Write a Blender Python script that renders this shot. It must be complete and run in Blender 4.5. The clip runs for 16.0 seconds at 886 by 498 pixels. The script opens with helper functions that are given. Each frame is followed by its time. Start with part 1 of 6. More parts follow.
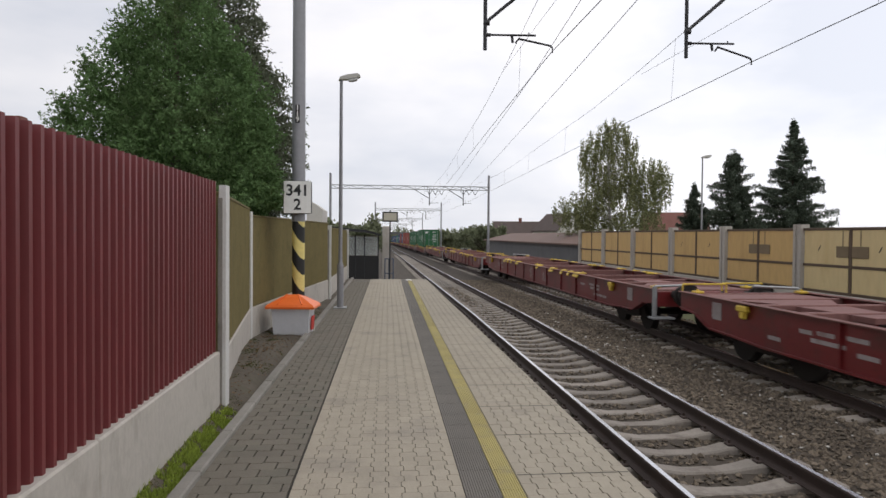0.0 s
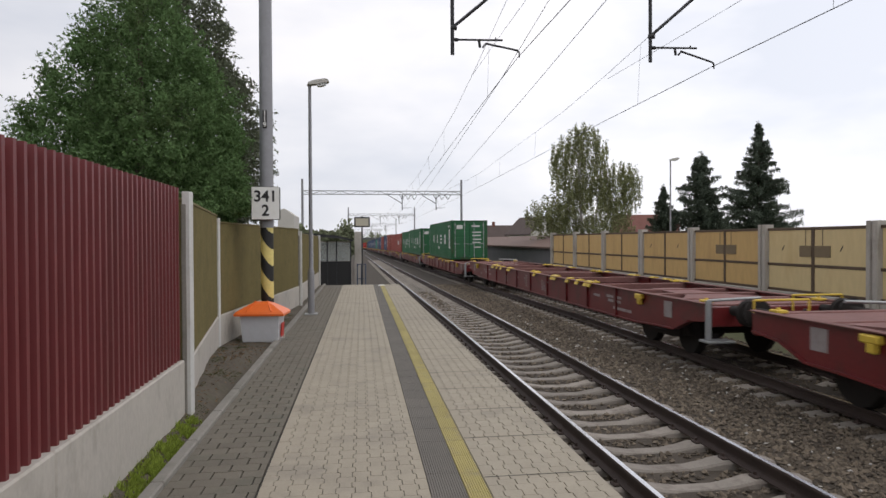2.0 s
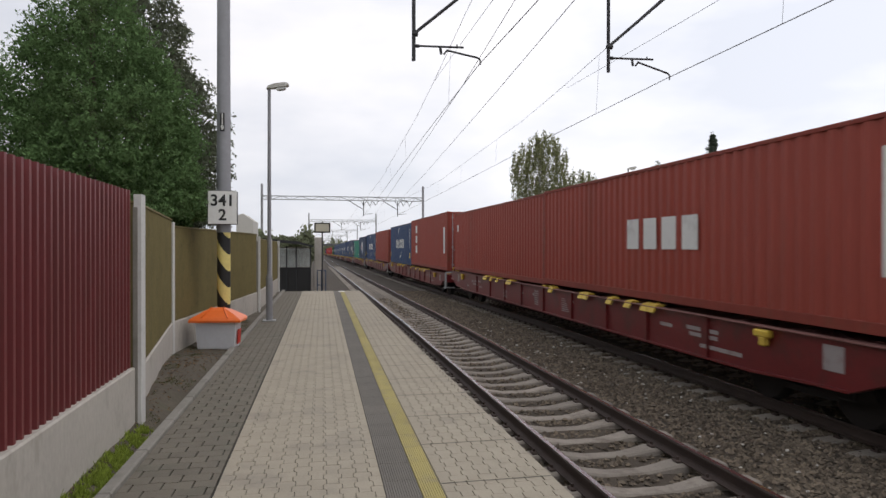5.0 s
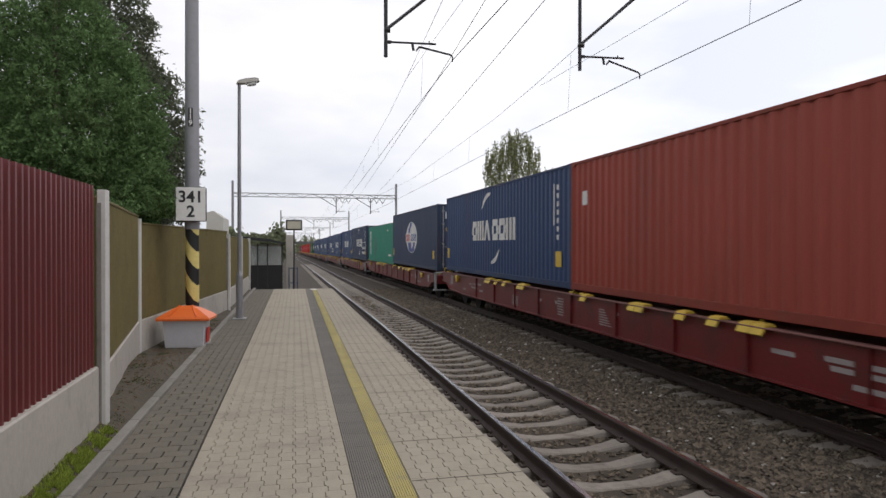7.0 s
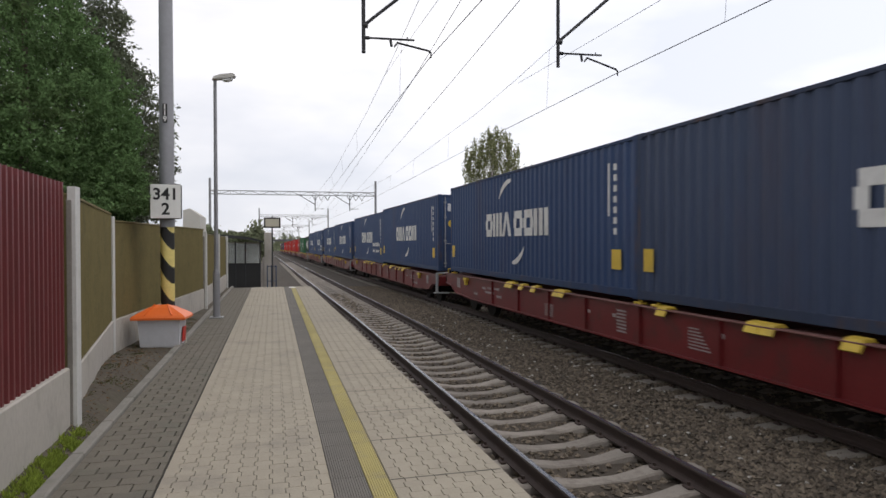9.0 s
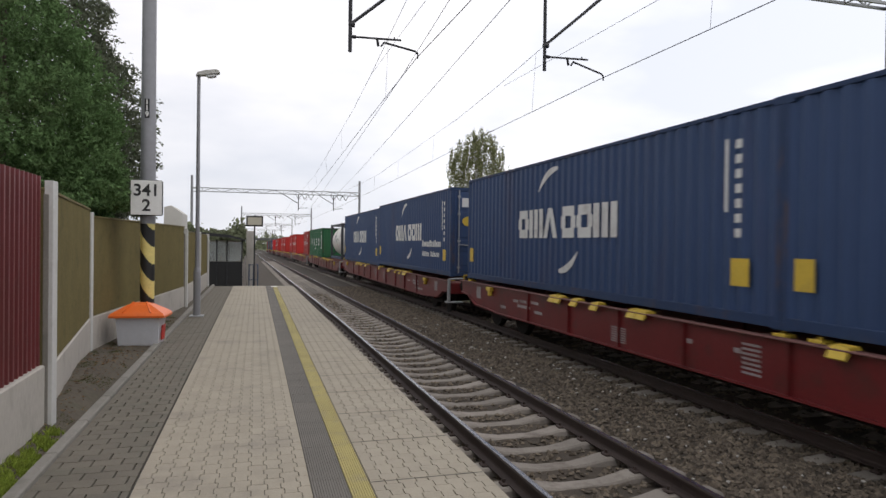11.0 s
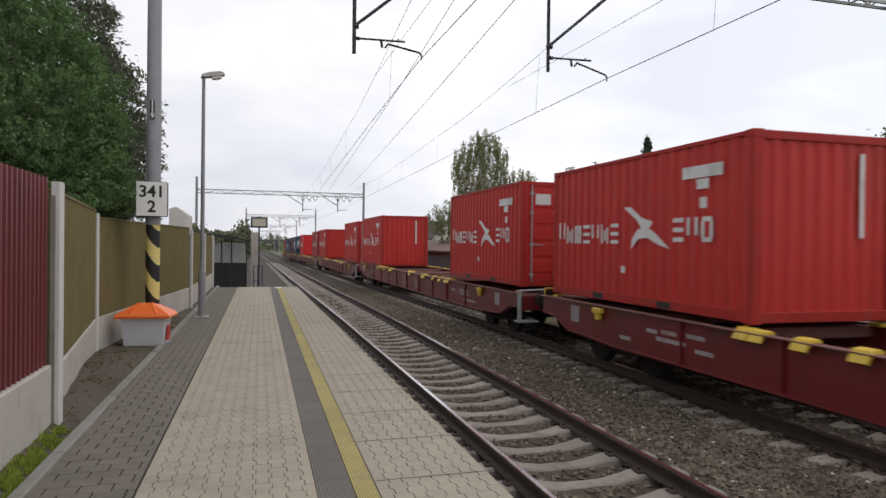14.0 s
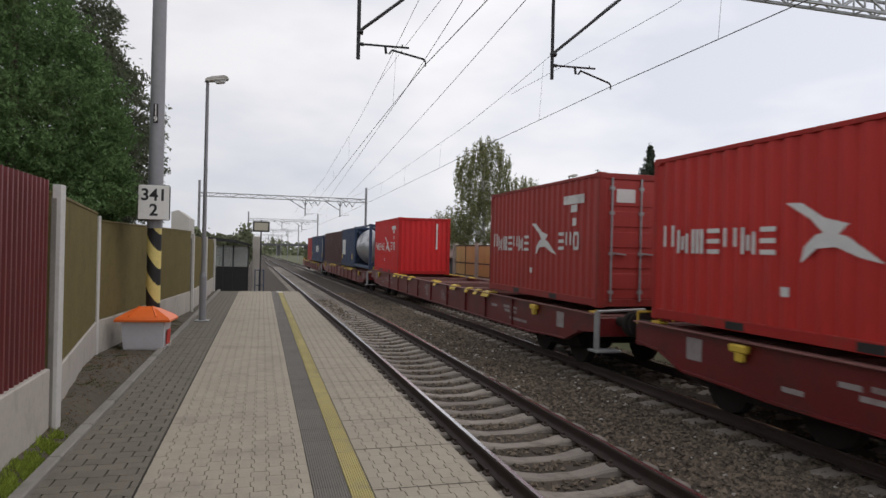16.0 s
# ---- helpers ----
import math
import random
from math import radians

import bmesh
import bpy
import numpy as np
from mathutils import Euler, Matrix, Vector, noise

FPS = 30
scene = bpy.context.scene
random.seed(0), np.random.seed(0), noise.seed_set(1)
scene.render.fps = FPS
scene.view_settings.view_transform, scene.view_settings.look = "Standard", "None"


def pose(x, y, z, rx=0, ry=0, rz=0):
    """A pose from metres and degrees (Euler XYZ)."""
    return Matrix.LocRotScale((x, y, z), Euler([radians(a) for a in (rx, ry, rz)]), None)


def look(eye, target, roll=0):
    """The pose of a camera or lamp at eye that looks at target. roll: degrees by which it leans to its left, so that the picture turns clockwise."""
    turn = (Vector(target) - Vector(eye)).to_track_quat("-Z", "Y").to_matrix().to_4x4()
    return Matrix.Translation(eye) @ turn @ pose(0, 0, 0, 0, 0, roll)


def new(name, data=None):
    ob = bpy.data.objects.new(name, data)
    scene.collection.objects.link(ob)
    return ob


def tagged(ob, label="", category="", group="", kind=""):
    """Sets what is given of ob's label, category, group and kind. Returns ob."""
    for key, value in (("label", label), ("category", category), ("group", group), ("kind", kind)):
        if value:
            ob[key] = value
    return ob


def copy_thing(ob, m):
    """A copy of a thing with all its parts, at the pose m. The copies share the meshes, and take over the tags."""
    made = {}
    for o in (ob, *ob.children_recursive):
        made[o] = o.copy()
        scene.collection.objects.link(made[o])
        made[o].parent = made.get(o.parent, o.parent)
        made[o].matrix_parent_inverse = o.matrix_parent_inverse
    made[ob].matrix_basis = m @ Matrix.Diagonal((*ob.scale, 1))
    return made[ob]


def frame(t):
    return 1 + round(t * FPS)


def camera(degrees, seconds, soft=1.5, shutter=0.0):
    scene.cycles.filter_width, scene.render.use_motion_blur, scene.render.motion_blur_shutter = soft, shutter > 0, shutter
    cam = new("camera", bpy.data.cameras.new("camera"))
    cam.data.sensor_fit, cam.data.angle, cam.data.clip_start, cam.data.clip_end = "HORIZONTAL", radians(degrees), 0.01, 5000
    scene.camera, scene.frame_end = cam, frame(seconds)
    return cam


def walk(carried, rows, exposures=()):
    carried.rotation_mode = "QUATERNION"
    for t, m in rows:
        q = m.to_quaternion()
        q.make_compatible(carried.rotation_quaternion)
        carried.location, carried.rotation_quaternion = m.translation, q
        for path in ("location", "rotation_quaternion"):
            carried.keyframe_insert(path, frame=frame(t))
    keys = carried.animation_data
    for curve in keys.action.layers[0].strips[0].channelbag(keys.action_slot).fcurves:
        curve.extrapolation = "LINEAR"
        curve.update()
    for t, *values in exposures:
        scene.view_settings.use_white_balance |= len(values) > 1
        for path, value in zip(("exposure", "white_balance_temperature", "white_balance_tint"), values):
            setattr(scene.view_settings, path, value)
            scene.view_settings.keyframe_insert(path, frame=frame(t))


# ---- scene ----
cam = camera(66.9, 16.0, soft=1.5, shutter=0.08)
walk(cam, [
    (0.0, pose(-0.061, 0.070, 1.753, 88.830, -0.474, -5.424)),
    (0.5, pose(-0.041, 0.064, 1.747, 89.078, -0.444, -5.260)),
    (1.0, pose(-0.007, 0.054, 1.741, 89.014, -0.093, -5.569)),
    (1.5, pose(-0.001, 0.055, 1.743, 89.026, 0.236, -6.521)),
    (2.0, pose(0.011, 0.054, 1.744, 89.239, 0.261, -7.640)),
    (2.5, pose(0.020, 0.057, 1.745, 89.492, 0.188, -8.798)),
    (3.0, pose(0.014, 0.060, 1.745, 89.618, 0.009, -9.488)),
    (3.5, pose(0.019, 0.075, 1.737, 89.654, -0.076, -9.983)),
    (4.0, pose(0.023, 0.065, 1.740, 89.693, 0.068, -10.244)),
    (6.5, pose(0.059, 0.073, 1.721, 89.866, -0.222, -12.560)),
    (7.0, pose(0.063, 0.086, 1.722, 89.610, -0.037, -13.183)),
    (7.5, pose(0.073, 0.092, 1.721, 89.429, 0.037, -13.566)),
    (8.0, pose(0.070, 0.097, 1.722, 89.301, 0.245, -13.916)),
    (8.5, pose(0.078, 0.108, 1.717, 89.336, 0.251, -14.415)),
    (9.0, pose(0.086, 0.120, 1.717, 89.372, 0.195, -14.896)),
    (9.5, pose(0.091, 0.130, 1.715, 89.373, 0.262, -15.320)),
    (10.0, pose(0.090, 0.140, 1.717, 89.435, -0.070, -15.664)),
    (12.5, pose(0.079, 0.160, 1.710, 89.485, -0.995, -16.864)),
    (13.0, pose(0.083, 0.133, 1.709, 89.393, -0.361, -16.826)),
    (13.5, pose(0.080, 0.124, 1.708, 89.506, -0.536, -16.482)),
    (14.0, pose(0.084, 0.126, 1.707, 89.604, -0.656, -15.958)),
    (14.5, pose(0.081, 0.137, 1.713, 89.728, -0.980, -15.482)),
    (15.0, pose(0.075, 0.156, 1.715, 89.916, -1.448, -15.453)),
    (15.5, pose(0.075, 0.163, 1.717, 90.020, -1.354, -15.638)),
    (16.0, pose(0.091, 0.158, 1.719, 90.107, -1.292, -15.808)),
], exposures=[(0.0, -0.05, 6680, 12), (4.0, -0.05, 6680, 12), (7.0, 0.0, 6680, 12), (12.5, 0.02, 6680, 12), (13.5, 0.0, 6680, 12), (14.0, -0.04, 6680, 12), (14.5, -0.15, 6680, 12), (15.0, -0.25, 6680, 12), (16.0, -0.25, 6680, 12)])

# ---- world and sun: a bright overcast sky ----
world = bpy.data.worlds.new("overcast_sky")
scene.world = world
world.use_nodes = True
wn, wl = world.node_tree.nodes, world.node_tree.links
wn.clear()
w_out = wn.new("ShaderNodeOutputWorld")
w_bg = wn.new("ShaderNodeBackground")
w_sky = wn.new("ShaderNodeTexSky")
w_sky.sky_type = "NISHITA"
w_sky.sun_disc = False
w_sky.sun_elevation, w_sky.sun_rotation = radians(38), radians(70)
w_co = wn.new("ShaderNodeTexCoord")
w_map = wn.new("ShaderNodeMapping")
w_map.inputs["Scale"].default_value = (1.0, 1.0, 2.6)
w_noise = wn.new("ShaderNodeTexNoise")
w_noise.inputs["Scale"].default_value = 2.3
w_noise.inputs["Detail"].default_value = 5.0
w_noise.inputs["Roughness"].default_value = 0.5
w_ramp = wn.new("ShaderNodeValToRGB")
w_ramp.color_ramp.elements[0].position, w_ramp.color_ramp.elements[0].color = 0.37, (0.72, 0.765, 0.855, 1)
w_ramp.color_ramp.elements[1].position, w_ramp.color_ramp.elements[1].color = 0.63, (1.01, 1.02, 1.06, 1)
w_scale = wn.new("ShaderNodeMix")
w_scale.data_type = "RGBA"
w_scale.blend_type = "MIX"
w_scale.inputs["Factor"].default_value = 0.93
w_dim = wn.new("ShaderNodeVectorMath")
w_dim.operation = "SCALE"
w_dim.inputs["Scale"].default_value = 0.1
wl.new(w_co.outputs["Generated"], w_map.inputs["Vector"])
wl.new(w_map.outputs["Vector"], w_noise.inputs["Vector"])
wl.new(w_noise.outputs["Fac"], w_ramp.inputs["Fac"])
wl.new(w_sky.outputs["Color"], w_dim.inputs[0])
wl.new(w_dim.outputs["Vector"], w_scale.inputs["A"])
wl.new(w_ramp.outputs["Color"], w_scale.inputs["B"])
w_dot = wn.new("ShaderNodeVectorMath")
w_dot.operation = "DOT_PRODUCT"
w_dot.inputs[1].default_value = (0.92, 0.10, 0.38)   # towards the sun behind the cloud
w_veil = wn.new("ShaderNodeMapRange")
w_veil.inputs["From Min"].default_value, w_veil.inputs["From Max"].default_value = -0.5, 0.9
w_veil.inputs["To Min"].default_value, w_veil.inputs["To Max"].default_value = 0.80, 1.14
w_glow = wn.new("ShaderNodeVectorMath")
w_glow.operation = "SCALE"
wl.new(w_co.outputs["Generated"], w_dot.inputs[0])
wl.new(w_dot.outputs["Value"], w_veil.inputs["Value"])
wl.new(w_scale.outputs["Result"], w_glow.inputs[0])
wl.new(w_veil.outputs["Result"], w_glow.inputs["Scale"])
wl.new(w_glow.outputs["Vector"], w_bg.inputs["Color"])
w_bg.inputs["Strength"].default_value = 1.12
wl.new(w_bg.outputs["Background"], w_out.inputs["Surface"])

sun_data = bpy.data.lights.new("sun", "SUN")
sun_data.energy, sun_data.angle, sun_data.color = 0.6, radians(25), (1.0, 0.96, 0.9)
sun = new("sun", sun_data)
sun.matrix_world = look((0, 0, 60), (-30, 25, 0))


# ---- geometry helpers ----
class Geo:
    """Collects vertices and faces, then makes one mesh of them."""

    def __init__(self):
        self.v, self.f, self.m, self.s = [], [], [], []

    def add(self, verts, faces, mat=0, smooth=False):
        n = len(self.v)
        self.v += [tuple(p) for p in verts]
        self.f += [tuple(n + i for i in face) for face in faces]
        self.m += [mat] * len(faces)
        self.s += [smooth] * len(faces)
        return self

    def box(self, x0, x1, y0, y1, z0, z1, c=0.0, mat=0):
        if c <= 0:
            v = [(x, y, z) for z in (z0, z1) for y in (y0, y1) for x in (x0, x1)]
            return self.add(v, [(0, 2, 3, 1), (4, 5, 7, 6), (0, 1, 5, 4), (2, 6, 7, 3), (0, 4, 6, 2), (1, 3, 7, 5)], mat)
        c = min(c, (x1 - x0) * 0.45, (y1 - y0) * 0.45, (z1 - z0) * 0.45)
        xs, ys, zs = (x0, x0 + c, x1 - c, x1), (y0, y0 + c, y1 - c, y1), (z0, z0 + c, z1 - c, z1)
        idx, v = {}, []
        for sx in (0, 1):
            for sy in (0, 1):
                for sz in (0, 1):
                    for a in range(3):
                        i = [2 if sx else 1, 2 if sy else 1, 2 if sz else 1]
                        i[a] = 3 if (sx, sy, sz)[a] else 0
                        idx[(sx, sy, sz, a)] = len(v)
                        v.append((xs[i[0]], ys[i[1]], zs[i[2]]))
        f = []
        for a in range(3):
            b, d = (a + 1) % 3, (a + 2) % 3
            for s in (0, 1):
                q = []
                for tb, td in ((0, 0), (1, 0), (1, 1), (0, 1)):
                    k = [0, 0, 0]
                    k[a], k[b], k[d] = s, tb, td
                    q.append(idx[(*k, a)])
                f.append(tuple(q if s else q[::-1]))
            for sb in (0, 1):
                for sd in (0, 1):
                    k0, k1 = [0, 0, 0], [0, 0, 0]
                    k0[b] = k1[b] = sb
                    k0[d] = k1[d] = sd
                    k1[a] = 1
                    q = [idx[(*k0, b)], idx[(*k1, b)], idx[(*k1, d)], idx[(*k0, d)]]
                    f.append(tuple(q if sb != sd else q[::-1]))
        for sx in (0, 1):
            for sy in (0, 1):
                for sz in (0, 1):
                    q = [idx[(sx, sy, sz, a)] for a in range(3)]
                    f.append(tuple(q if (sx + sy + sz) % 2 else q[::-1]))
        return self.add(v, f, mat)

    def rod(self, p0, p1, r0, r1=None, n=10, mat=0, caps=True):
        p0, p1 = Vector(p0), Vector(p1)
        r1 = r0 if r1 is None else r1
        d = (p1 - p0).normalized()
        a = d.orthogonal().normalized()
        b = d.cross(a)
        ring = [a * math.cos(2 * math.pi * i / n) + b * math.sin(2 * math.pi * i / n) for i in range(n)]
        self.add([p0 + q * r0 for q in ring] + [p1 + q * r1 for q in ring], [(i, (i + 1) % n, n + (i + 1) % n, n + i) for i in range(n)], mat, True)
        if caps:
            self.add([p0 + q * r0 for q in ring], [tuple(range(n))[::-1]], mat)
            self.add([p1 + q * r1 for q in ring], [tuple(range(n))], mat)
        return self

    def bar(self, p0, p1, w, h=None, mat=0):
        """A square bar between two points."""
        p0, p1, h = Vector(p0), Vector(p1), w if h is None else h
        d = (p1 - p0).normalized()
        a = d.cross(Vector((0, 0, 1)))
        a = a.normalized() if a.length > 1e-4 else Vector((1, 0, 0))
        b = d.cross(a)
        q = [a * (i * w / 2) + b * (j * h / 2) for i, j in ((-1, -1), (1, -1), (1, 1), (-1, 1))]
        return self.add([p0 + o for o in q] + [p1 + o for o in q], [(0, 1, 5, 4), (1, 2, 6, 5), (2, 3, 7, 6), (3, 0, 4, 7), (3, 2, 1, 0), (4, 5, 6, 7)], mat)

    def prism(self, profile, axis, a, b, mat=0, smooth=False, caps=True):
        """A closed profile carried from a to b along an axis: x takes (y, z), y takes (x, z), z takes (x, y)."""
        put = {"x": lambda p, t: (t, p[0], p[1]), "y": lambda p, t: (p[0], t, p[1]), "z": lambda p, t: (p[0], p[1], t)}[axis]
        n = len(profile)
        self.add([put(p, a) for p in profile] + [put(p, b) for p in profile], [(i, (i + 1) % n, n + (i + 1) % n, n + i) for i in range(n)], mat, smooth)
        if caps:
            self.add([put(p, a) for p in profile], [tuple(range(n))[::-1]], mat)
            self.add([put(p, b) for p in profile], [tuple(range(n))], mat)
        return self

    def mesh(self, name, mats):
        me = bpy.data.meshes.new(name)
        me.from_pydata(self.v, [], self.f)
        for m in mats if isinstance(mats, (list, tuple)) else [mats]:
            me.materials.append(m)
        me.polygons.foreach_set("material_index", self.m)
        me.polygons.foreach_set("use_smooth", self.s)
        bm = bmesh.new()
        bm.from_mesh(me)
        bmesh.ops.recalc_face_normals(bm, faces=bm.faces)
        bm.to_mesh(me)
        bm.free()
        return me


def soup(name, verts, faces, mats, smooth=False):
    """One mesh out of number arrays (many small leaves or stones)."""
    me = bpy.data.meshes.new(name)
    me.from_pydata(verts.tolist(), [], faces.tolist())
    me.materials.append(mats)
    if smooth:
        me.polygons.foreach_set("use_smooth", [True] * len(me.polygons))
    return me


def part(name, geo, mats, parent, label="", at=None):
    ob = new(name, geo.mesh(name, mats) if isinstance(geo, Geo) else geo)
    ob.parent = parent
    if at is not None:
        ob.matrix_basis = at
    return tagged(ob, label)


def thing(name, m, label, category, group="", kind=""):
    ob = new(name)
    ob.empty_display_size = 0.2
    ob.matrix_basis = m
    return tagged(ob, label, category, group, kind)


def solid(name, geo, mats, label, category="", group="", kind="", at=None):
    ob = new(name, geo.mesh(name, mats) if isinstance(geo, Geo) else geo)
    if at is not None:
        ob.matrix_basis = at
    return tagged(ob, label, category, group, kind)


# ---- materials ----
def paint(name, color, rough=0.6, metal=0.0, grain=30.0, vary=0.18, bump=0.12, stain=None, stain_amount=0.0, stretch=(1, 1, 1), each=0.0, spec=0.5, islands=False, glow_through=0.0, still=False, blotch=None):
    """A surface with fine grain, broad blotches and, where given, stains of another colour."""
    m = bpy.data.materials.new(name)
    m.use_nodes = True
    n, l = m.node_tree.nodes, m.node_tree.links
    b = n["Principled BSDF"]
    b.inputs["Roughness"].default_value, b.inputs["Metallic"].default_value = rough, metal
    b.inputs["Specular IOR Level"].default_value = spec
    co = n.new("ShaderNodeTexCoord")
    fine = n.new("ShaderNodeTexNoise")
    fine.inputs["Scale"].default_value, fine.inputs["Detail"].default_value = grain, 4
    broad = n.new("ShaderNodeTexNoise")
    broad.inputs["Scale"].default_value, broad.inputs["Detail"].default_value = grain / 14, 3
    mp = n.new("ShaderNodeMapping")
    mp.inputs["Scale"].default_value = stretch
    l.new(n.new("ShaderNodeNewGeometry").outputs["Position"] if still else co.outputs["Object"], mp.inputs["Vector"])
    l.new(mp.outputs["Vector"], fine.inputs["Vector"])
    l.new(mp.outputs["Vector"], broad.inputs["Vector"])
    total = n.new("ShaderNodeMath")
    total.operation = "ADD"
    l.new(fine.outputs["Fac"], total.inputs[0])
    l.new(broad.outputs["Fac"], total.inputs[1])
    last = total.outputs[0]
    if each or islands:
        rnd = n.new("ShaderNodeNewGeometry" if islands else "ShaderNodeObjectInfo").outputs["Random Per Island" if islands else "Random"]
        mul = n.new("ShaderNodeMath")
        mul.operation = "MULTIPLY_ADD"
        mul.inputs[1].default_value = each / max(vary, 0.01)
        l.new(rnd, mul.inputs[0])
        l.new(last, mul.inputs[2])
        last = mul.outputs[0]
        mid = 1.0 + 0.5 * each / max(vary, 0.01)
        span = 0.5 + 0.5 * each / max(vary, 0.01)
    else:
        mid, span = 1.0, 0.5
    rng = n.new("ShaderNodeMapRange")
    rng.inputs["From Min"].default_value, rng.inputs["From Max"].default_value = mid - span, mid + span
    rng.inputs["To Min"].default_value, rng.inputs["To Max"].default_value = 1 - vary - each, 1 + vary + each
    l.new(last, rng.inputs["Value"])
    tint = n.new("ShaderNodeVectorMath")
    tint.operation = "SCALE"
    tint.inputs[0].default_value = color
    l.new(rng.outputs["Result"], tint.inputs["Scale"])
    out = tint.outputs["Vector"]
    if stain is not None:
        spots = n.new("ShaderNodeTexNoise")
        spots.inputs["Scale"].default_value, spots.inputs["Detail"].default_value, spots.inputs["Roughness"].default_value = blotch or grain / 10, 8, 0.68
        l.new(mp.outputs["Vector"], spots.inputs["Vector"])
        cut = n.new("ShaderNodeMapRange")
        cut.inputs["From Min"].default_value, cut.inputs["From Max"].default_value = 0.52, 0.72
        cut.inputs["To Min"].default_value, cut.inputs["To Max"].default_value = 0.0, stain_amount
        l.new(spots.outputs["Fac"], cut.inputs["Value"])
        mix = n.new("ShaderNodeMix")
        mix.data_type = "RGBA"
        mix.inputs["B"].default_value = (*stain, 1)
        l.new(cut.outputs["Result"], mix.inputs["Factor"])
        l.new(out, mix.inputs["A"])
        out = mix.outputs["Result"]
    l.new(out, b.inputs["Base Color"])
    if glow_through:
        tr, mx, to = n.new("ShaderNodeBsdfTranslucent"), n.new("ShaderNodeMixShader"), n["Material Output"]
        mx.inputs["Fac"].default_value = glow_through
        l.new(out, tr.inputs["Color"])
        l.new(b.outputs["BSDF"], mx.inputs[1])
        l.new(tr.outputs["BSDF"], mx.inputs[2])
        l.new(mx.outputs["Shader"], to.inputs["Surface"])
    if bump:
        bp = n.new("ShaderNodeBump")
        bp.inputs["Strength"].default_value, bp.inputs["Distance"].default_value = bump, 0.01
        l.new(fine.outputs["Fac"], bp.inputs["Height"])
        l.new(bp.outputs["Normal"], b.inputs["Normal"])
    return m


M_DIRT = paint("packed_dirt", (0.086, 0.071, 0.052), 0.95, grain=18, vary=0.4, bump=0.7, stain=(0.06, 0.066, 0.035), stain_amount=0.7, blotch=3.0)
M_FIELD = paint("rough_grassland", (0.10, 0.11, 0.05), 0.95, grain=3, vary=0.35, bump=0.3, stain=(0.12, 0.10, 0.07), stain_amount=0.7)
M_BALLAST = paint("ballast_bed", (0.056, 0.044, 0.032), 0.95, grain=40, vary=0.5, bump=0.9)
M_STONE = paint("ballast_stone", (0.130, 0.104, 0.076), 0.9, grain=60, vary=0.2, bump=0.3, each=0.5, islands=True)
M_PALESTONE = paint("pale_ballast_stone", (0.42, 0.40, 0.36), 0.9, grain=60, vary=0.2, bump=0.3, each=0.3, islands=True)
M_SLEEPER = paint("sleeper_concrete", (0.25, 0.222, 0.19), 0.9, grain=45, vary=0.2, bump=0.35, stain=(0.11, 0.085, 0.068), stain_amount=0.85, each=0.15, still=True, blotch=3.0)
M_RAIL = paint("rail_rusty_side", (0.055, 0.038, 0.032), 0.75, 0.3, grain=35, vary=0.25, bump=0.3)
M_RAILTOP = paint("rail_polished_head", (0.62, 0.62, 0.64), 0.22, 1.0, grain=60, vary=0.08, bump=0.03)
M_PAVE = paint("light_paver", (0.335, 0.297, 0.232), 0.9, grain=55, vary=0.12, bump=0.3, stain=(0.215, 0.195, 0.165), stain_amount=0.75, each=0.035, still=True, blotch=1.3)
M_PAVED = paint("dark_paver", (0.146, 0.130, 0.102), 0.9, grain=55, vary=0.2, bump=0.35, stain=(0.105, 0.105, 0.08), stain_amount=0.8, each=0.07, still=True, blotch=2.0)
M_JOINTL = paint("pale_joint_sand", (0.135, 0.122, 0.10), 0.98, grain=50, vary=0.3, bump=0.3)
M_JOINT = paint("paver_joint_sand", (0.045, 0.042, 0.036), 0.98, grain=50, vary=0.3, bump=0.3)
M_STRIP = paint("tactile_strip_grey", (0.168, 0.155, 0.135), 0.85, grain=40, vary=0.15, bump=0.25, stain=(0.225, 0.205, 0.175), stain_amount=0.6, each=0.05, still=True, blotch=1.6)
M_YELLOW = paint("worn_yellow_line", (0.40, 0.34, 0.135), 0.8, grain=35, vary=0.15, bump=0.25, stain=(0.30, 0.27, 0.185), stain_amount=0.95, each=0.06, still=True, blotch=4.5)
M_KERB = paint("kerb_concrete", (0.225, 0.211, 0.186), 0.9, grain=40, vary=0.2, bump=0.35, stain=(0.12, 0.12, 0.09), stain_amount=0.75, each=0.06, still=True, blotch=2.5)
M_CONC = paint("precast_concrete", (0.43, 0.40, 0.355), 0.88, grain=24, vary=0.14, bump=0.25, stain=(0.22, 0.20, 0.16), stain_amount=0.7, still=True, blotch=1.6, stretch=(1, 1, 0.6))
M_CONCW = paint("white_concrete_post", (0.56, 0.555, 0.53), 0.8, grain=24, vary=0.12, bump=0.2, stain=(0.36, 0.35, 0.31), stain_amount=0.5)
M_REDSHEET = paint("red_coated_sheet", (0.152, 0.0265, 0.0285), 0.48, 0.0, grain=20, vary=0.16, bump=0.05, stain=(0.10, 0.028, 0.025), stain_amount=0.5, stretch=(1, 1, 0.2))
M_OLIVE = paint("olive_absorber_panel", (0.150, 0.122, 0.046), 0.85, grain=30, vary=0.18, bump=0.35, stain=(0.075, 0.065, 0.03), stain_amount=0.5)
M_STEEL = paint("galvanised_steel", (0.36, 0.37, 0.375), 0.55, 0.55, grain=18, vary=0.15, bump=0.06, stain=(0.22, 0.21, 0.20), stain_amount=0.4)
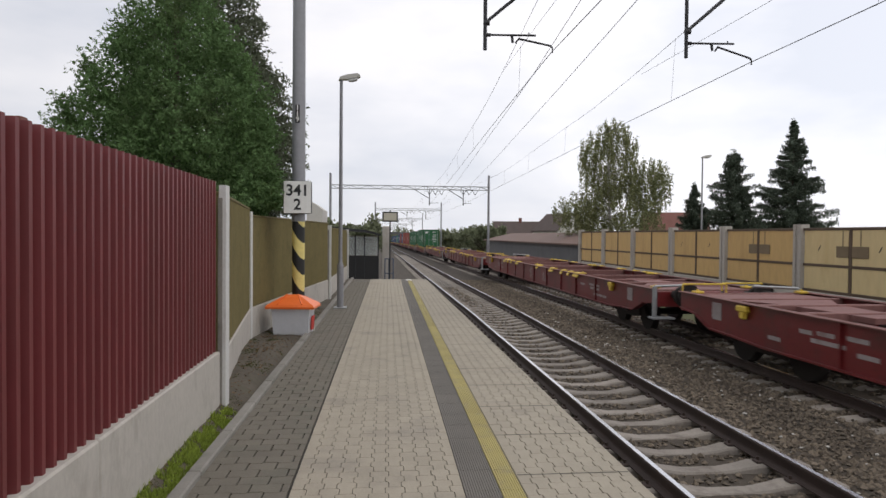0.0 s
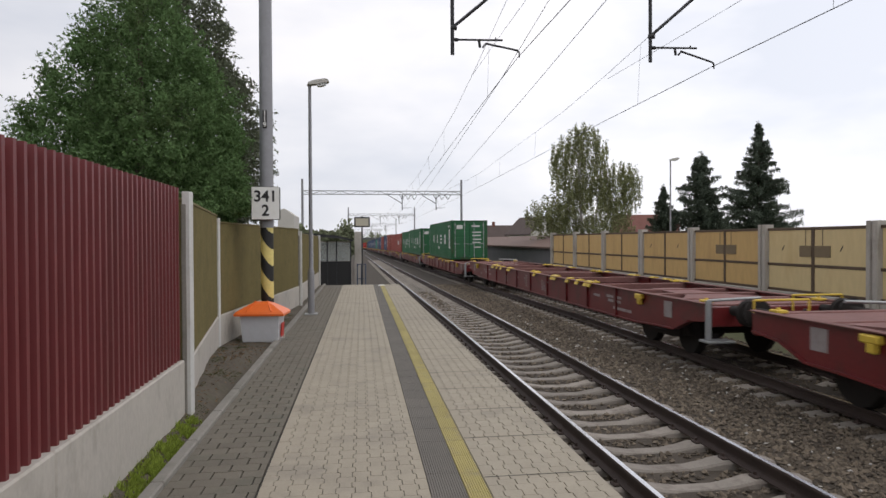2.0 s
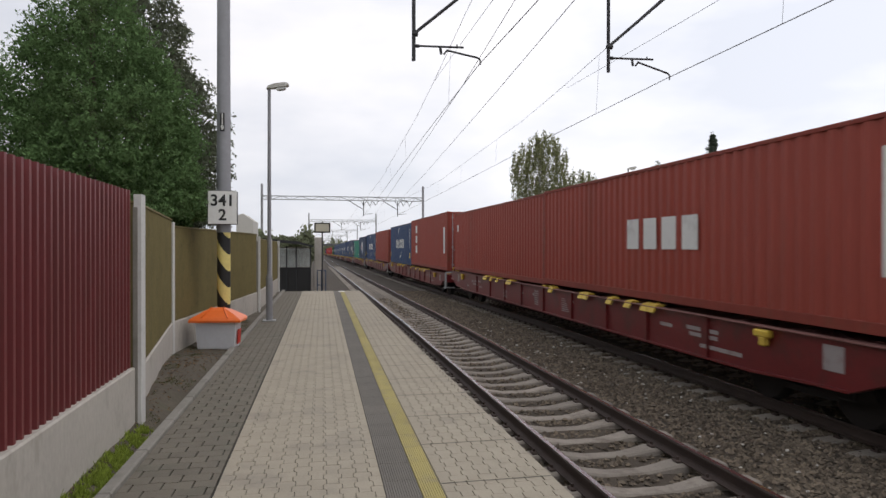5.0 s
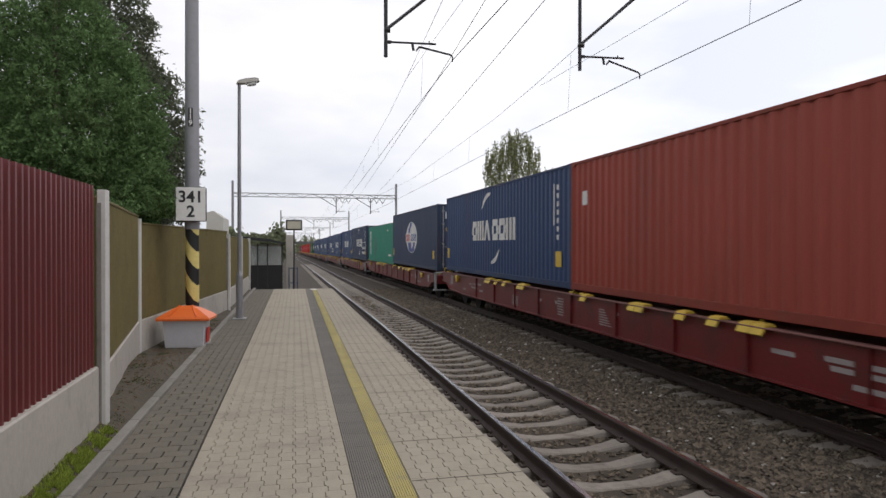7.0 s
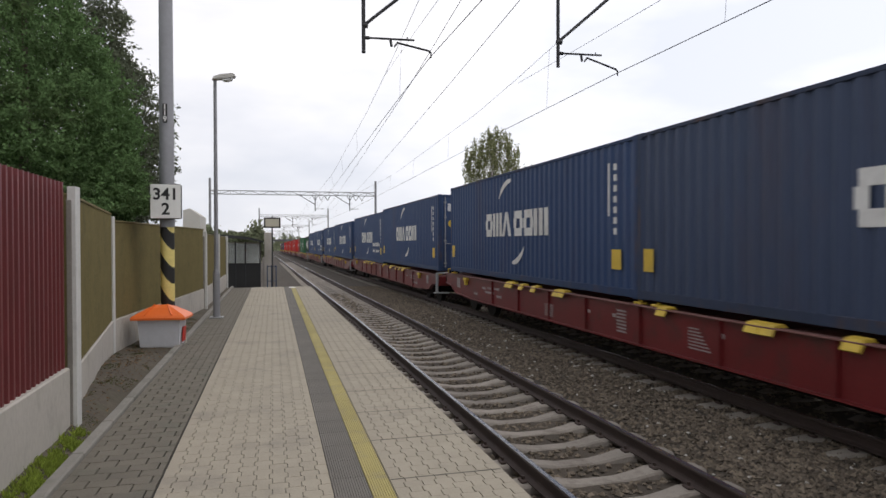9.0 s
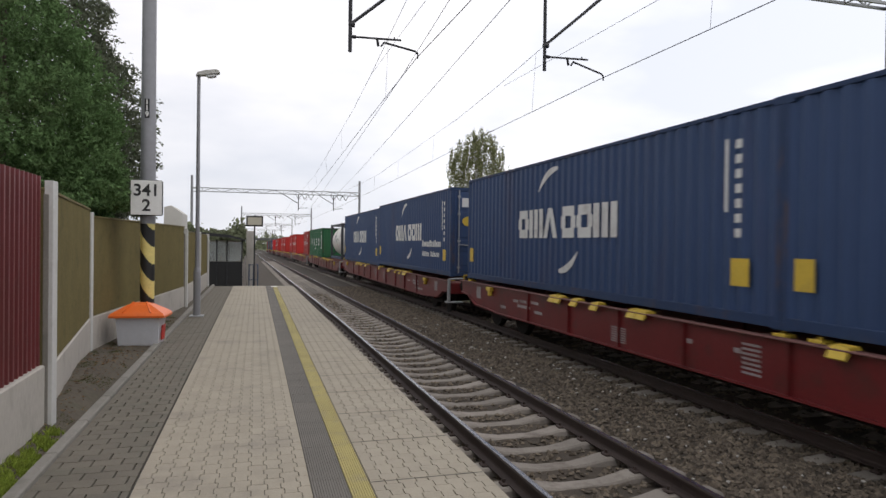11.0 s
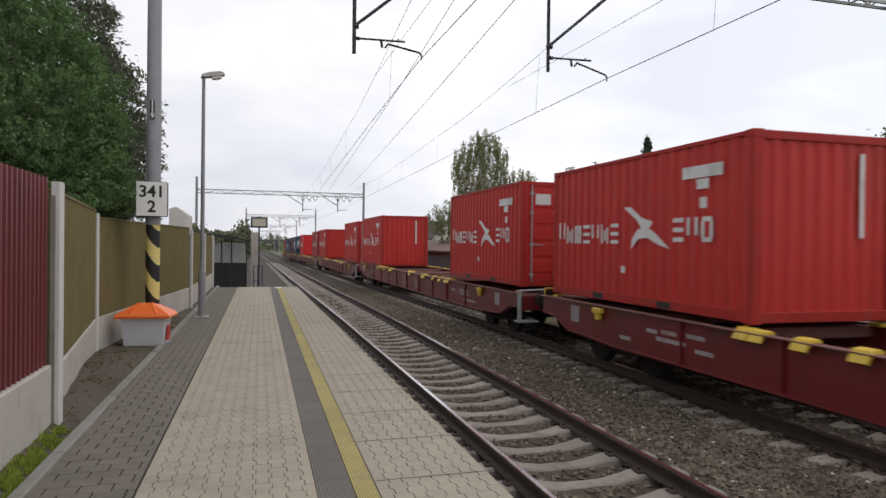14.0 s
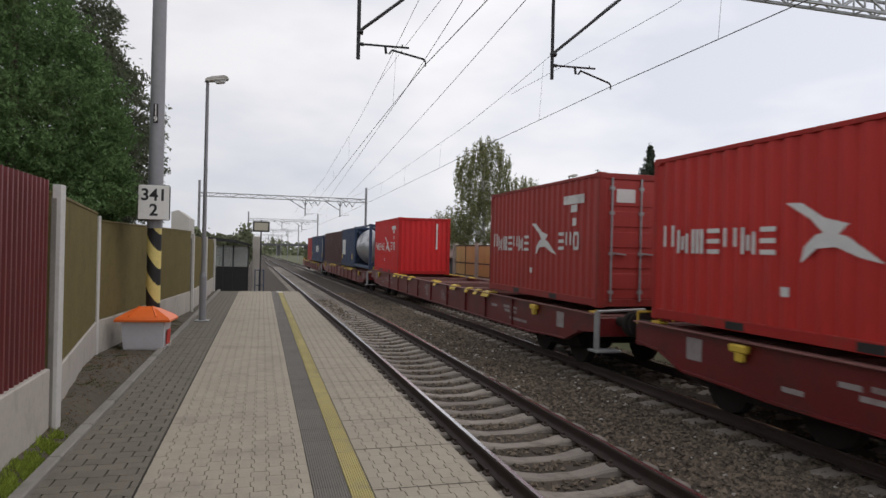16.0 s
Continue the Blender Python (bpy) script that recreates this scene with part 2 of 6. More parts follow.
M_POLE = paint("grey_painted_mast", (0.27, 0.27, 0.285), 0.55, 0.2, grain=14, vary=0.14, bump=0.06, stain=(0.17, 0.165, 0.16), stain_amount=0.5)
M_DARK = paint("dark_painted_steel", (0.035, 0.035, 0.038), 0.6, 0.3, grain=20, vary=0.2, bump=0.05)
M_WIRE = paint("copper_wire_dark", (0.035, 0.034, 0.034), 0.5, 0.4, grain=10, vary=0.1, bump=0)
M_BLACK = paint("black_enamel", (0.014, 0.014, 0.014), 0.6, grain=30, vary=0.2, bump=0.03)
M_HAZARD = paint("hazard_yellow_paint", (0.70, 0.58, 0.20), 0.6, grain=25, vary=0.15, bump=0.06, stain=(0.35, 0.29, 0.12), stain_amount=0.5)
M_WHITE = paint("white_enamel", (0.74, 0.73, 0.70), 0.5, grain=25, vary=0.06, bump=0.03, stain=(0.5, 0.48, 0.44), stain_amount=0.4)
M_BIN = paint("light_grey_plastic", (0.60, 0.61, 0.64), 0.45, grain=20, vary=0.06, bump=0.05, stain=(0.42, 0.42, 0.42), stain_amount=0.4)
M_ORANGE = paint("orange_plastic", (0.83, 0.16, 0.025), 0.38, grain=20, vary=0.07, bump=0.04)
M_REDTAG = paint("red_label", (0.5, 0.03, 0.02), 0.5, grain=20, vary=0.06, bump=0)
M_CREAM = paint("cream_board_face", (0.47, 0.44, 0.35), 0.6, grain=20, vary=0.08, bump=0.02)
M_WAGON = paint("wagon_oxide_red", (0.142, 0.0155, 0.0165), 0.38, 0.0, grain=16, vary=0.22, bump=0.1, stain=(0.05, 0.028, 0.022), stain_amount=0.75)
M_WAGONTOP = paint("wagon_scuffed_top", (0.19, 0.085, 0.075), 0.75, 0.0, grain=18, vary=0.3, bump=0.2, stain=(0.12, 0.045, 0.035), stain_amount=0.8)
M_BOGIE = paint("bogie_grime", (0.022, 0.018, 0.016), 0.9, 0.2, grain=22, vary=0.3, bump=0.3)
M_BRACKET = paint("yellow_bracket", (0.62, 0.43, 0.05), 0.6, grain=22, vary=0.15, bump=0.1, stain=(0.3, 0.2, 0.07), stain_amount=0.5)
M_PLATE = paint("pale_data_panel", (0.31, 0.275, 0.27), 0.6, grain=30, vary=0.15, bump=0.02, stain=(0.16, 0.07, 0.06), stain_amount=0.7)
M_LOGO = paint("white_lettering_paint", (0.64, 0.64, 0.62), 0.55, grain=20, vary=0.10, bump=0.02, stain=(0.34, 0.31, 0.30), stain_amount=0.7)
M_LOGORED = paint("red_lettering_paint", (0.5, 0.05, 0.05), 0.55, grain=20, vary=0.08, bump=0.02)
M_GLOBE = paint("globe_blue_paint", (0.03, 0.058, 0.26), 0.55, grain=20, vary=0.12, bump=0.02, stain=(0.05, 0.07, 0.16), stain_amount=0.5)
M_PATCHTEAL = paint("dark_teal_patch", (0.018, 0.115, 0.085), 0.6, grain=12, vary=0.2, bump=0.03, stain=(0.03, 0.2, 0.14), stain_amount=0.5)
M_LAMPHEAD = paint("pale_lamp_housing", (0.50, 0.485, 0.445), 0.5, grain=20, vary=0.1, bump=0.03)
M_NOISE = paint("tan_acoustic_panel", (0.58, 0.385, 0.155), 0.75, grain=9, vary=0.12, bump=0.12, stain=(0.44, 0.27, 0.11), stain_amount=0.7, stretch=(1, 1, 0.35))
M_NOISEP = paint("pale_acoustic_panel", (0.66, 0.52, 0.275), 0.75, grain=9, vary=0.1, bump=0.12, stain=(0.56, 0.40, 0.18), stain_amount=0.7, stretch=(1, 1, 0.35))
M_NOISEF = paint("acoustic_panel_frame", (0.105, 0.070, 0.045), 0.75, 0.0, grain=20, vary=0.2, bump=0.05)
M_PATCH = paint("brown_mesh_patch", (0.20, 0.15, 0.09), 0.85, grain=40, vary=0.2, bump=0.2)
M_TANK = paint("white_tank_shell", (0.74, 0.715, 0.655), 0.42, 0.0, grain=10, vary=0.08, bump=0.03, stain=(0.38, 0.33, 0.26), stain_amount=0.6, stretch=(1, 1, 0.4))
M_TANKS = paint("bare_tank_shell", (0.45, 0.46, 0.48), 0.35, 0.7, grain=12, vary=0.08, bump=0.03)
M_TANKF = paint("tank_frame_grey", (0.05, 0.053, 0.058), 0.6, 0.2, grain=20, vary=0.2, bump=0.06)
M_TANKB = paint("tank_frame_blue", (0.035, 0.06, 0.115), 0.6, 0.1, grain=20, vary=0.2, bump=0.06)
M_BARK = paint("bark", (0.09, 0.072, 0.055), 0.95, grain=25, vary=0.35, bump=0.8, stretch=(1, 1, 0.25))
M_BIRCHBARK = paint("birch_bark", (0.48, 0.46, 0.43), 0.85, grain=16, vary=0.15, bump=0.3, stain=(0.05, 0.05, 0.045), stain_amount=0.9, stretch=(1, 1, 3))
M_THUJA = paint("thuja_foliage", (0.126, 0.208, 0.082), 0.8, grain=2.2, vary=0.38, bump=0, stain=(0.115, 0.095, 0.048), stain_amount=0.4, blotch=0.9, each=0.4, islands=True, spec=0.15, glow_through=0.42)
M_THUJA2 = paint("dull_conifer_foliage", (0.130, 0.148, 0.098), 0.8, grain=2.2, vary=0.3, bump=0, each=0.4, islands=True, spec=0.15, glow_through=0.4)
M_SPRUCE = paint("spruce_needles", (0.100, 0.125, 0.092), 0.8, grain=3, vary=0.3, bump=0, each=0.4, islands=True, spec=0.2, glow_through=0.3)
M_BIRCH = paint("birch_leaves", (0.232, 0.245, 0.122), 0.75, grain=2, vary=0.22, bump=0, each=0.4, islands=True, spec=0.25, glow_through=0.5)
M_LEAF = paint("broadleaf_foliage", (0.125, 0.145, 0.080), 0.8, grain=2, vary=0.3, bump=0, each=0.4, islands=True, spec=0.2, glow_through=0.3)
# paler, greyer leaves: the haze of distance is mixed into this colour
M_HEDGE = paint("hazy_hedge_foliage", (0.19, 0.21, 0.13), 0.85, grain=2, vary=0.25, bump=0, each=0.35, islands=True, spec=0.15, glow_through=0.4)
M_MOSS = paint("dark_moss", (0.085, 0.098, 0.038), 0.9, grain=6, vary=0.3, bump=0, each=0.4, islands=True, spec=0.1, glow_through=0.2)
M_LITTER = paint("fallen_leaves", (0.165, 0.105, 0.055), 0.85, grain=5, vary=0.3, bump=0, each=0.5, islands=True, spec=0.3, glow_through=0.2)
M_GRASS = paint("fresh_grass", (0.27, 0.34, 0.06), 0.75, grain=6, vary=0.25, bump=0, each=0.4, islands=True, spec=0.2, glow_through=0.5)
M_ROOF = paint("brown_roof_sheet", (0.155, 0.098, 0.078), 0.8, grain=12, vary=0.2, bump=0.25)
M_TILE = paint("dark_roof_tiles", (0.085, 0.062, 0.055), 0.85, grain=14, vary=0.2, bump=0.3)
M_TILERED = paint("red_roof_tiles", (0.17, 0.07, 0.055), 0.85, grain=14, vary=0.2, bump=0.3)
M_RENDER = paint("pale_house_render", (0.52, 0.50, 0.46), 0.9, grain=14, vary=0.1, bump=0.15)
M_SHED = paint("grey_shed_wall", (0.115, 0.115, 0.12), 0.85, grain=14, vary=0.2, bump=0.2)
M_GLASS = bpy.data.materials.new("clear_glass")
M_GLASS.use_nodes = True
M_GLASS.node_tree.nodes["Principled BSDF"].inputs["Base Color"].default_value = (0.75, 0.8, 0.8, 1)
M_GLASS.node_tree.nodes["Principled BSDF"].inputs["Transmission Weight"].default_value = 0.85
M_GLASS.node_tree.nodes["Principled BSDF"].inputs["Roughness"].default_value = 0.25
M_LAMPGLASS = paint("lamp_cover_plastic", (0.6, 0.6, 0.58), 0.3, grain=20, vary=0.05, bump=0)
M_WINDOW = paint("dark_window_pane", (0.03, 0.035, 0.04), 0.1, grain=5, vary=0.1, bump=0)


# ---- ground, tracks ----
RAIL_Z, TRACK_1, TRACK_2 = -0.55, 3.47, 7.62


def fall(y):
    """How far the line sinks with the distance."""
    return -0.008 * max(0.0, y - 20.0)


g = Geo()
ys = [-120, -40, 0, 10, 20, 40, 80, 160, 320, 700, 2500]
xs = [-1500, -200, -60, -20, -6, 1.95, 2.1, 9.4, 10.6, 20, 60, 200, 1500]
verts = [(x, y, (-0.86 if 2 < x < 10 else -0.78 if -1 < x < 2 else -0.75) + fall(min(y, 900))) for y in ys for x in xs]
nx = len(xs)
g.add(verts, [(j * nx + i, j * nx + i + 1, (j + 1) * nx + i + 1, (j + 1) * nx + i) for j in range(len(ys) - 1) for i in range(nx - 1)], 0, True)
solid("ground", g, M_FIELD, "rough grass and earth around the railway line", kind="structure")

# ballast bed of both tracks, with shoulders
g = Geo()
prof = [(1.95, -0.84), (2.1, -0.80), (2.25, -0.80), (4.65, -0.80), (4.95, -0.79), (5.6, -0.80), (6.1, -0.80), (6.45, -0.80), (9.0, -0.80), (9.6, -0.84), (10.4, -1.0)]
yy = np.concatenate([np.arange(-12, 30, 0.5), np.arange(30, 120, 3), np.arange(120, 701, 20)])
bv = []
for y in yy:
    for x, z in prof:
        bv.append((x, y, z + fall(y) + (0.02 * noise.noise((x * 2, y * 2, 0)) if y < 40 else 0)))
np_ = len(prof)
g.add(bv, [(j * np_ + i, j * np_ + i + 1, (j + 1) * np_ + i + 1, (j + 1) * np_ + i) for j in range(len(yy) - 1) for i in range(np_ - 1)], 0, True)
ballast = solid("ballast", g, M_BALLAST, "brown-grey crushed stone ballast under the tracks", kind="structure")


def stones(count, x0, x1, y0, y1, size, seed, power=1.6):
    """Crushed stones lying on the bed, denser towards y0."""
    rng = np.random.default_rng(seed)
    base = np.array([(1, 0, 0), (-1, 0, 0), (0, 1, 0), (0, -1, 0), (0, 0, 1), (0, 0, -1)], float)
    tri = np.array([(0, 2, 4), (2, 1, 4), (1, 3, 4), (3, 0, 4), (2, 0, 5), (1, 2, 5), (3, 1, 5), (0, 3, 5)])
    u = rng.random(count)
    y = y0 + (y1 - y0) * u ** power
    x = x0 + (x1 - x0) * rng.random(count)
    px, pz = [p[0] for p in prof], [p[1] for p in prof]
    z = np.interp(x, px, pz) + np.array([fall(v) for v in y])
    off = np.abs((y - 6.47 + 0.3) % 0.6 - 0.3)
    under = (off < 0.16) & ((np.abs(x - TRACK_1) < 1.22) | ((np.abs(x - TRACK_2) < 1.05) & (rng.random(count) < 0.75)))
    z = z - 0.2 * under
    s = size * (0.55 + 0.9 * rng.random(count)) * (1 + 0.02 * y)
    jit = base[None] * (0.7 + 0.6 * rng.random((count, 6, 1))) + rng.normal(0, 0.22, (count, 6, 3))
    jit[:, :, 2] *= 0.7
    a = rng.random(count) * 6.283
    ca, sa = np.cos(a)[:, None], np.sin(a)[:, None]
    vx, vy = jit[:, :, 0] * ca - jit[:, :, 1] * sa, jit[:, :, 0] * sa + jit[:, :, 1] * ca
    v = np.stack([vx * s[:, None] + x[:, None], vy * s[:, None] + y[:, None], jit[:, :, 2] * s[:, None] + (z + 0.012)[:, None]], -1)
    f = (tri[None] + 6 * np.arange(count)[:, None, None]).reshape(-1, 3)
    return v.reshape(-1, 3), f


g = Geo()
cy = [26.9, 40, 80, 160, 400, 700]
g.add([(x, y, z + fall(y)) for y in cy for x, z in ((-1.6, -0.70), (0.4, -0.735), (2.06, -0.77))], [(3 * j + i, 3 * j + i + 1, 3 * j + i + 4, 3 * j + i + 3) for j in range(len(cy) - 1) for i in range(2)], 0, True)
solid("cess_path", g, M_BALLAST, "dark gravel path beside the track beyond the platform", kind="structure")
for nm, args in (("ballast_stone", (24000, 4.5, 6.9, 4.0, 40, 0.027, 1)), ("ballast_stone", (11000, 2.1, 4.7, 3.6, 34, 0.027, 2)), ("ballast_stone", (7000, 6.8, 10.2, 5.0, 40, 0.03, 3))):
    v, f = stones(*args)
    tagged(part(nm, soup(nm, v, f, M_STONE), None, ballast, "loose crushed stones"), kind="stuff")

v, f = stones(130, 4.5, 6.6, 4.5, 22, 0.024, 9)
tagged(part("ballast_stone", soup("pale_ballast_stone", v + np.array([0, 0, 0.02]), f, M_PALESTONE), None, ballast, "a few pale stones"), kind="stuff")

# rails
def rail_profile():
    half = [(0.075, 0.0), (0.075, 0.012), (0.02, 0.03), (0.011, 0.045), (0.011, 0.115), (0.034, 0.128), (0.036, 0.155), (0.028, 0.167)]
    return half + [(-x, z) for x, z in reversed(half)]


for track, cx in (("near", TRACK_1), ("far", TRACK_2)):
    for side in (-0.7535, 0.7535):
        rail = thing("rail", pose(cx + side, 0, RAIL_Z - 0.172), "rusty steel rail with a polished head, on concrete sleepers", "rail", "rails of the two tracks", "structure")
        g, pr = Geo(), rail_profile()
        steps = [-15, 0, 20, 60, 120, 250, 450, 700]
        rows = [[(x, y, z + fall(y)) for x, z in pr] for y in steps]
        n = len(pr)
        g.add([p for r in rows for p in r], [(j * n + i, j * n + (i + 1) % n, (j + 1) * n + (i + 1) % n, (j + 1) * n + i) for j in range(len(steps) - 1) for i in range(n)], 0)
        part("rail_body", g, M_RAIL, rail, "rust-brown web and foot")
        g = Geo()
        g.add([(x, y, 0.1705 + fall(y)) for y in steps for x in (-0.026, 0.026)] + [(x, y, 0.166 + fall(y)) for y in steps for x in (-0.026, 0.026)],
              [(2 * j, 2 * j + 1, 2 * j + 3, 2 * j + 2) for j in range(len(steps) - 1)], 0)
        part("rail_head", g, M_RAILTOP, rail, "bright worn running surface")


def sleeper_mesh():
    g = Geo()
    prof = [(-1.21, -0.005), (-1.14, 0.012), (-0.92, 0.022), (-0.58, 0.022), (-0.42, -0.01), (-0.2, -0.042), (0.2, -0.042), (0.42, -0.01), (0.58, 0.022), (0.92, 0.022), (1.14, 0.012), (1.21, -0.005)]
    w = [0.115, 0.12, 0.13, 0.13, 0.115, 0.105, 0.105, 0.115, 0.13, 0.13, 0.12, 0.115]
    v = []
    for (x, z), h in zip(prof, w):
        v += [(x, -h - 0.03, z - 0.16), (x, -h - 0.004, z - 0.022), (x, -h + 0.018, z), (x, h - 0.018, z), (x, h + 0.004, z - 0.022), (x, h + 0.03, z - 0.16)]
    f = [(6 * i + j, 6 * i + j + 1, 6 * i + 6 + j + 1, 6 * i + 6 + j) for i in range(len(prof) - 1) for j in range(5)]
    f += [tuple(range(6))[::-1], tuple(range(66, 72))]
    g.add(v, f, 0)
    for s in (-0.7535, 0.7535):
        for q in (-1, 1):
            g.box(s + q * 0.115 - 0.035, s + q * 0.115 + 0.035, -0.06, 0.06, 0.02, 0.05, 0.012, 1)
            g.rod((s + q * 0.11, 0, 0.03), (s + q * 0.11, 0, 0.085), 0.018, n=6, mat=1)
    return g.mesh("sleeper", [M_SLEEPER, M_RAIL])


# ---- platform ----
SKEW = 0.0118   # the paving runs out of line with the edge by this much
EDGE, PLAT_END, PLAT_START = 1.81, 26.9, -6.0


def px_at(x, y):
    """The place of a paving line that lies at x beside the camera's first joint."""
    return x + SKEW * (y - 4.6)


platform = thing("platform", pose(0, 0, 0), "station platform paved with light and dark interlocking concrete blocks", "platform", kind="structure")
g = Geo()
g.add([(px_at(-1.30, PLAT_START), PLAT_START, -0.016), (EDGE - 0.02, PLAT_START, -0.016), (EDGE - 0.02, PLAT_END, -0.016), (px_at(-1.30, PLAT_END), PLAT_END, -0.016)], [(0, 1, 2, 3)], 0)
g.add([(-1.6, PLAT_START, -0.9), (EDGE - 0.02, PLAT_START, -0.9), (EDGE - 0.02, PLAT_END, -0.9), (-1.6, PLAT_END, -0.9)], [(0, 1, 2, 3)], 0)
g.add([(px_at(-0.655, PLAT_START), PLAT_START, -0.010), (EDGE - 0.02, PLAT_START, -0.010), (EDGE - 0.02, PLAT_END, -0.010), (px_at(-0.655, PLAT_END), PLAT_END, -0.010)], [(0, 1, 2, 3)], 1)
part("joint_bed", g, [M_JOINT, M_JOINTL], platform, "sand-filled joints between the blocks")
g = Geo()
g.box(EDGE - 0.16, EDGE - 0.06, PLAT_START, PLAT_END, -0.95, -0.05, 0.01)
part("edge_wall", g, M_CONC, platform, "concrete wall under the platform edge")
g = Geo()
g.box(-1.3, EDGE - 0.05, PLAT_END - 0.1, PLAT_END, -0.95, -0.02, 0.01)
part("end_wall", g, M_CONC, platform, "concrete wall at the platform end")

# kerb between the paving and the earth strip
y = PLAT_START
kerb_mesh = Geo().box(-0.05, 0.05, 0.004, 0.996, -0.2, 0.045, 0.012).mesh("kerb_stone", M_KERB)
while y < PLAT_END - 0.5:
    ob = new("kerb_stone", kerb_mesh)
    ob.parent = platform
    ob.matrix_basis = pose(px_at(-1.38, y), y, 0, 0, 0, -math.degrees(SKEW))
    y += 1.0


# ---- fence along the back of the platform ----
def fence_post(x, y, z1, k=1.0, name="fence_post"):
    g = Geo()
    g.prism([(-0.05 * k, -0.075), (0.055 * k, -0.075), (0.063 * k, -0.067), (0.063 * k, 0.067), (0.055 * k, 0.075), (-0.05 * k, 0.075), (-0.058 * k, 0.067), (-0.058 * k, -0.067)], "z", -0.5, z1)
    # darker concrete over the left half paints in the shade of that side
    g.box(-0.066 * k, 0.004, -0.083, 0.079, -0.5, z1 - 0.12, 0.004, 1)
    return solid(name, g, [M_CONCW, M_KERB], "pale concrete fence post, left side coloured darker for shade", "fence post", "posts of the platform fence", at=pose(x, y, 0))


red = thing("corrugated_fence", pose(-1.62, 0, 0), "dark red corrugated metal fence on a concrete plinth", "fence")
g = Geo()
pitch, y0, y1 = 0.110, -1.5, 6.70
outline, y = [], y0
while y < y1:
    outline += [(0.0, y), (0.0, y + 0.032), (-0.062, y + 0.047), (-0.062, y + 0.095)]
    y += pitch
bot, top = 0.60, 2.25
n = len(outline)
g.add([(x, y, bot) for x, y in outline] + [(x, y, top) for x, y in outline], [(i, i + 1, n + i + 1, n + i) for i in range(n - 1)], 0)
g.add([(x - 0.004, y, bot) for x, y in outline] + [(x - 0.004, y, top) for x, y in outline], [(i + 1, i, n + i, n + i + 1) for i in range(n - 1)], 0)
part("sheet", g, M_REDSHEET, red)
g = Geo()
g.box(-0.092, -0.068, y0, y1, 0.72, 0.76)
g.box(-0.092, -0.068, y0, y1, 2.05, 2.09)
part("rail_bar", g, M_DARK, red)
for a, b in ((-1.5, 0.92), (0.93, 3.9), (3.91, 6.70)):
    part("plinth", Geo().box(-0.045, 0.035, a, b, -0.3, 0.615, 0.012), M_CONC, red, "precast concrete plinth slab")
for x, y, h, k in ((-1.575, 6.81, 2.22, 0.6), (-2.20, 11.38, 2.12, 0.8), (-1.42, 18.55, 2.0, 0.9), (-1.35, 22.55, 1.98, 0.9), (-1.31, 26.6, 1.95, 0.9)):
    fence_post(x, y, h, k)


def olive_bay(x0, y0, x1, y1, top):
    ln, ang = math.hypot(x1 - x0, y1 - y0), math.degrees(math.atan2(-(x1 - x0), y1 - y0))
    bay = thing("absorber_fence", pose(x0, y0, 0, 0, 0, ang), "olive-brown acoustic fence panel over a pale concrete plinth", "fence", "bays of the olive fence")
    g = Geo()
    cnt = int(ln / 0.06)
    pr = []
    for i in range(cnt):
        pr += [(0.035, 0.1 + i * 0.06 * (ln - 0.2) / (cnt * 0.06)), (0.022, 0.1 + (i + 0.5) * 0.06 * (ln - 0.2) / (cnt * 0.06))]
    pr += [(0.035, ln - 0.1), (-0.05, ln - 0.1), (-0.05, 0.1)]
    g.prism(pr, "z", 0.53, top)
    part("panel", g, M_OLIVE, bay)
    part("cap", Geo().box(-0.06, 0.045, 0.09, ln - 0.09, top, top + 0.03, 0.006), M_OLIVE, bay)
    part("plinth", Geo().box(-0.05, 0.05, 0.09, ln - 0.09, -0.4, 0.52, 0.012), M_CONC, bay, "pale concrete plinth slab")


olive_bay(-1.65, 6.80, -2.22, 11.40, 2.14)
olive_bay(-2.22, 11.40, -1.47, 18.6, 2.04)
olive_bay(-1.47, 18.6, -1.40, 22.6, 1.92)
olive_bay(-1.40, 22.6, -1.36, 26.6, 1.9)

# earth strip between kerb and fence: it rises towards the plinth
def earth(x, y):
    up = min(1.0, max(0.0, (px_at(-1.43, y) - x - 0.02) / 0.22))
    high = 0.15 if y < 9.8 else 0.15 - 0.12 * min(1.0, (y - 9.8) / 1.4)
    return -0.01 + high * up + 0.025 * noise.noise((x * 4, y * 2.5, 2.0)) * (0.3 + up)


g = Geo()
ny = 130
strip_v = []
for j in range(ny + 1):
    y = PLAT_START + (PLAT_END - PLAT_START) * j / ny
    for i in range(7):
        x = px_at(-1.43, y) - (0.0, 0.06, 0.12, 0.2, 0.32, 0.6, 1.0)[6 - i]
        strip_v.append((x, y, earth(x, y)))
g.add(strip_v, [(j * 7 + i, j * 7 + i + 1, j * 7 + i + 8, j * 7 + i + 7) for j in range(ny) for i in range(6)], 0, True)
solid("earth_strip", g, M_DIRT, "bare trodden earth with moss along the fence", kind="structure")


def blades(count, place, h0, h1, w, seed):
    """Blades of grass at places that the function gives."""
    rng = np.random.default_rng(seed)
    p = np.array([place(rng) for _ in range(count)])
    a = rng.random(count) * 6.283
    h = h0 + (h1 - h0) * rng.random(count)
    d = np.stack([np.cos(a), np.sin(a), 0 * a], -1)
    lean = rng.normal(0, 0.4, (count, 3)) * h[:, None]
    lean[:, 2] = h
    v = np.stack([p - d * w, p + d * w, p + lean], 1).reshape(-1, 3)
    return v, np.arange(3 * count).reshape(-1, 3)


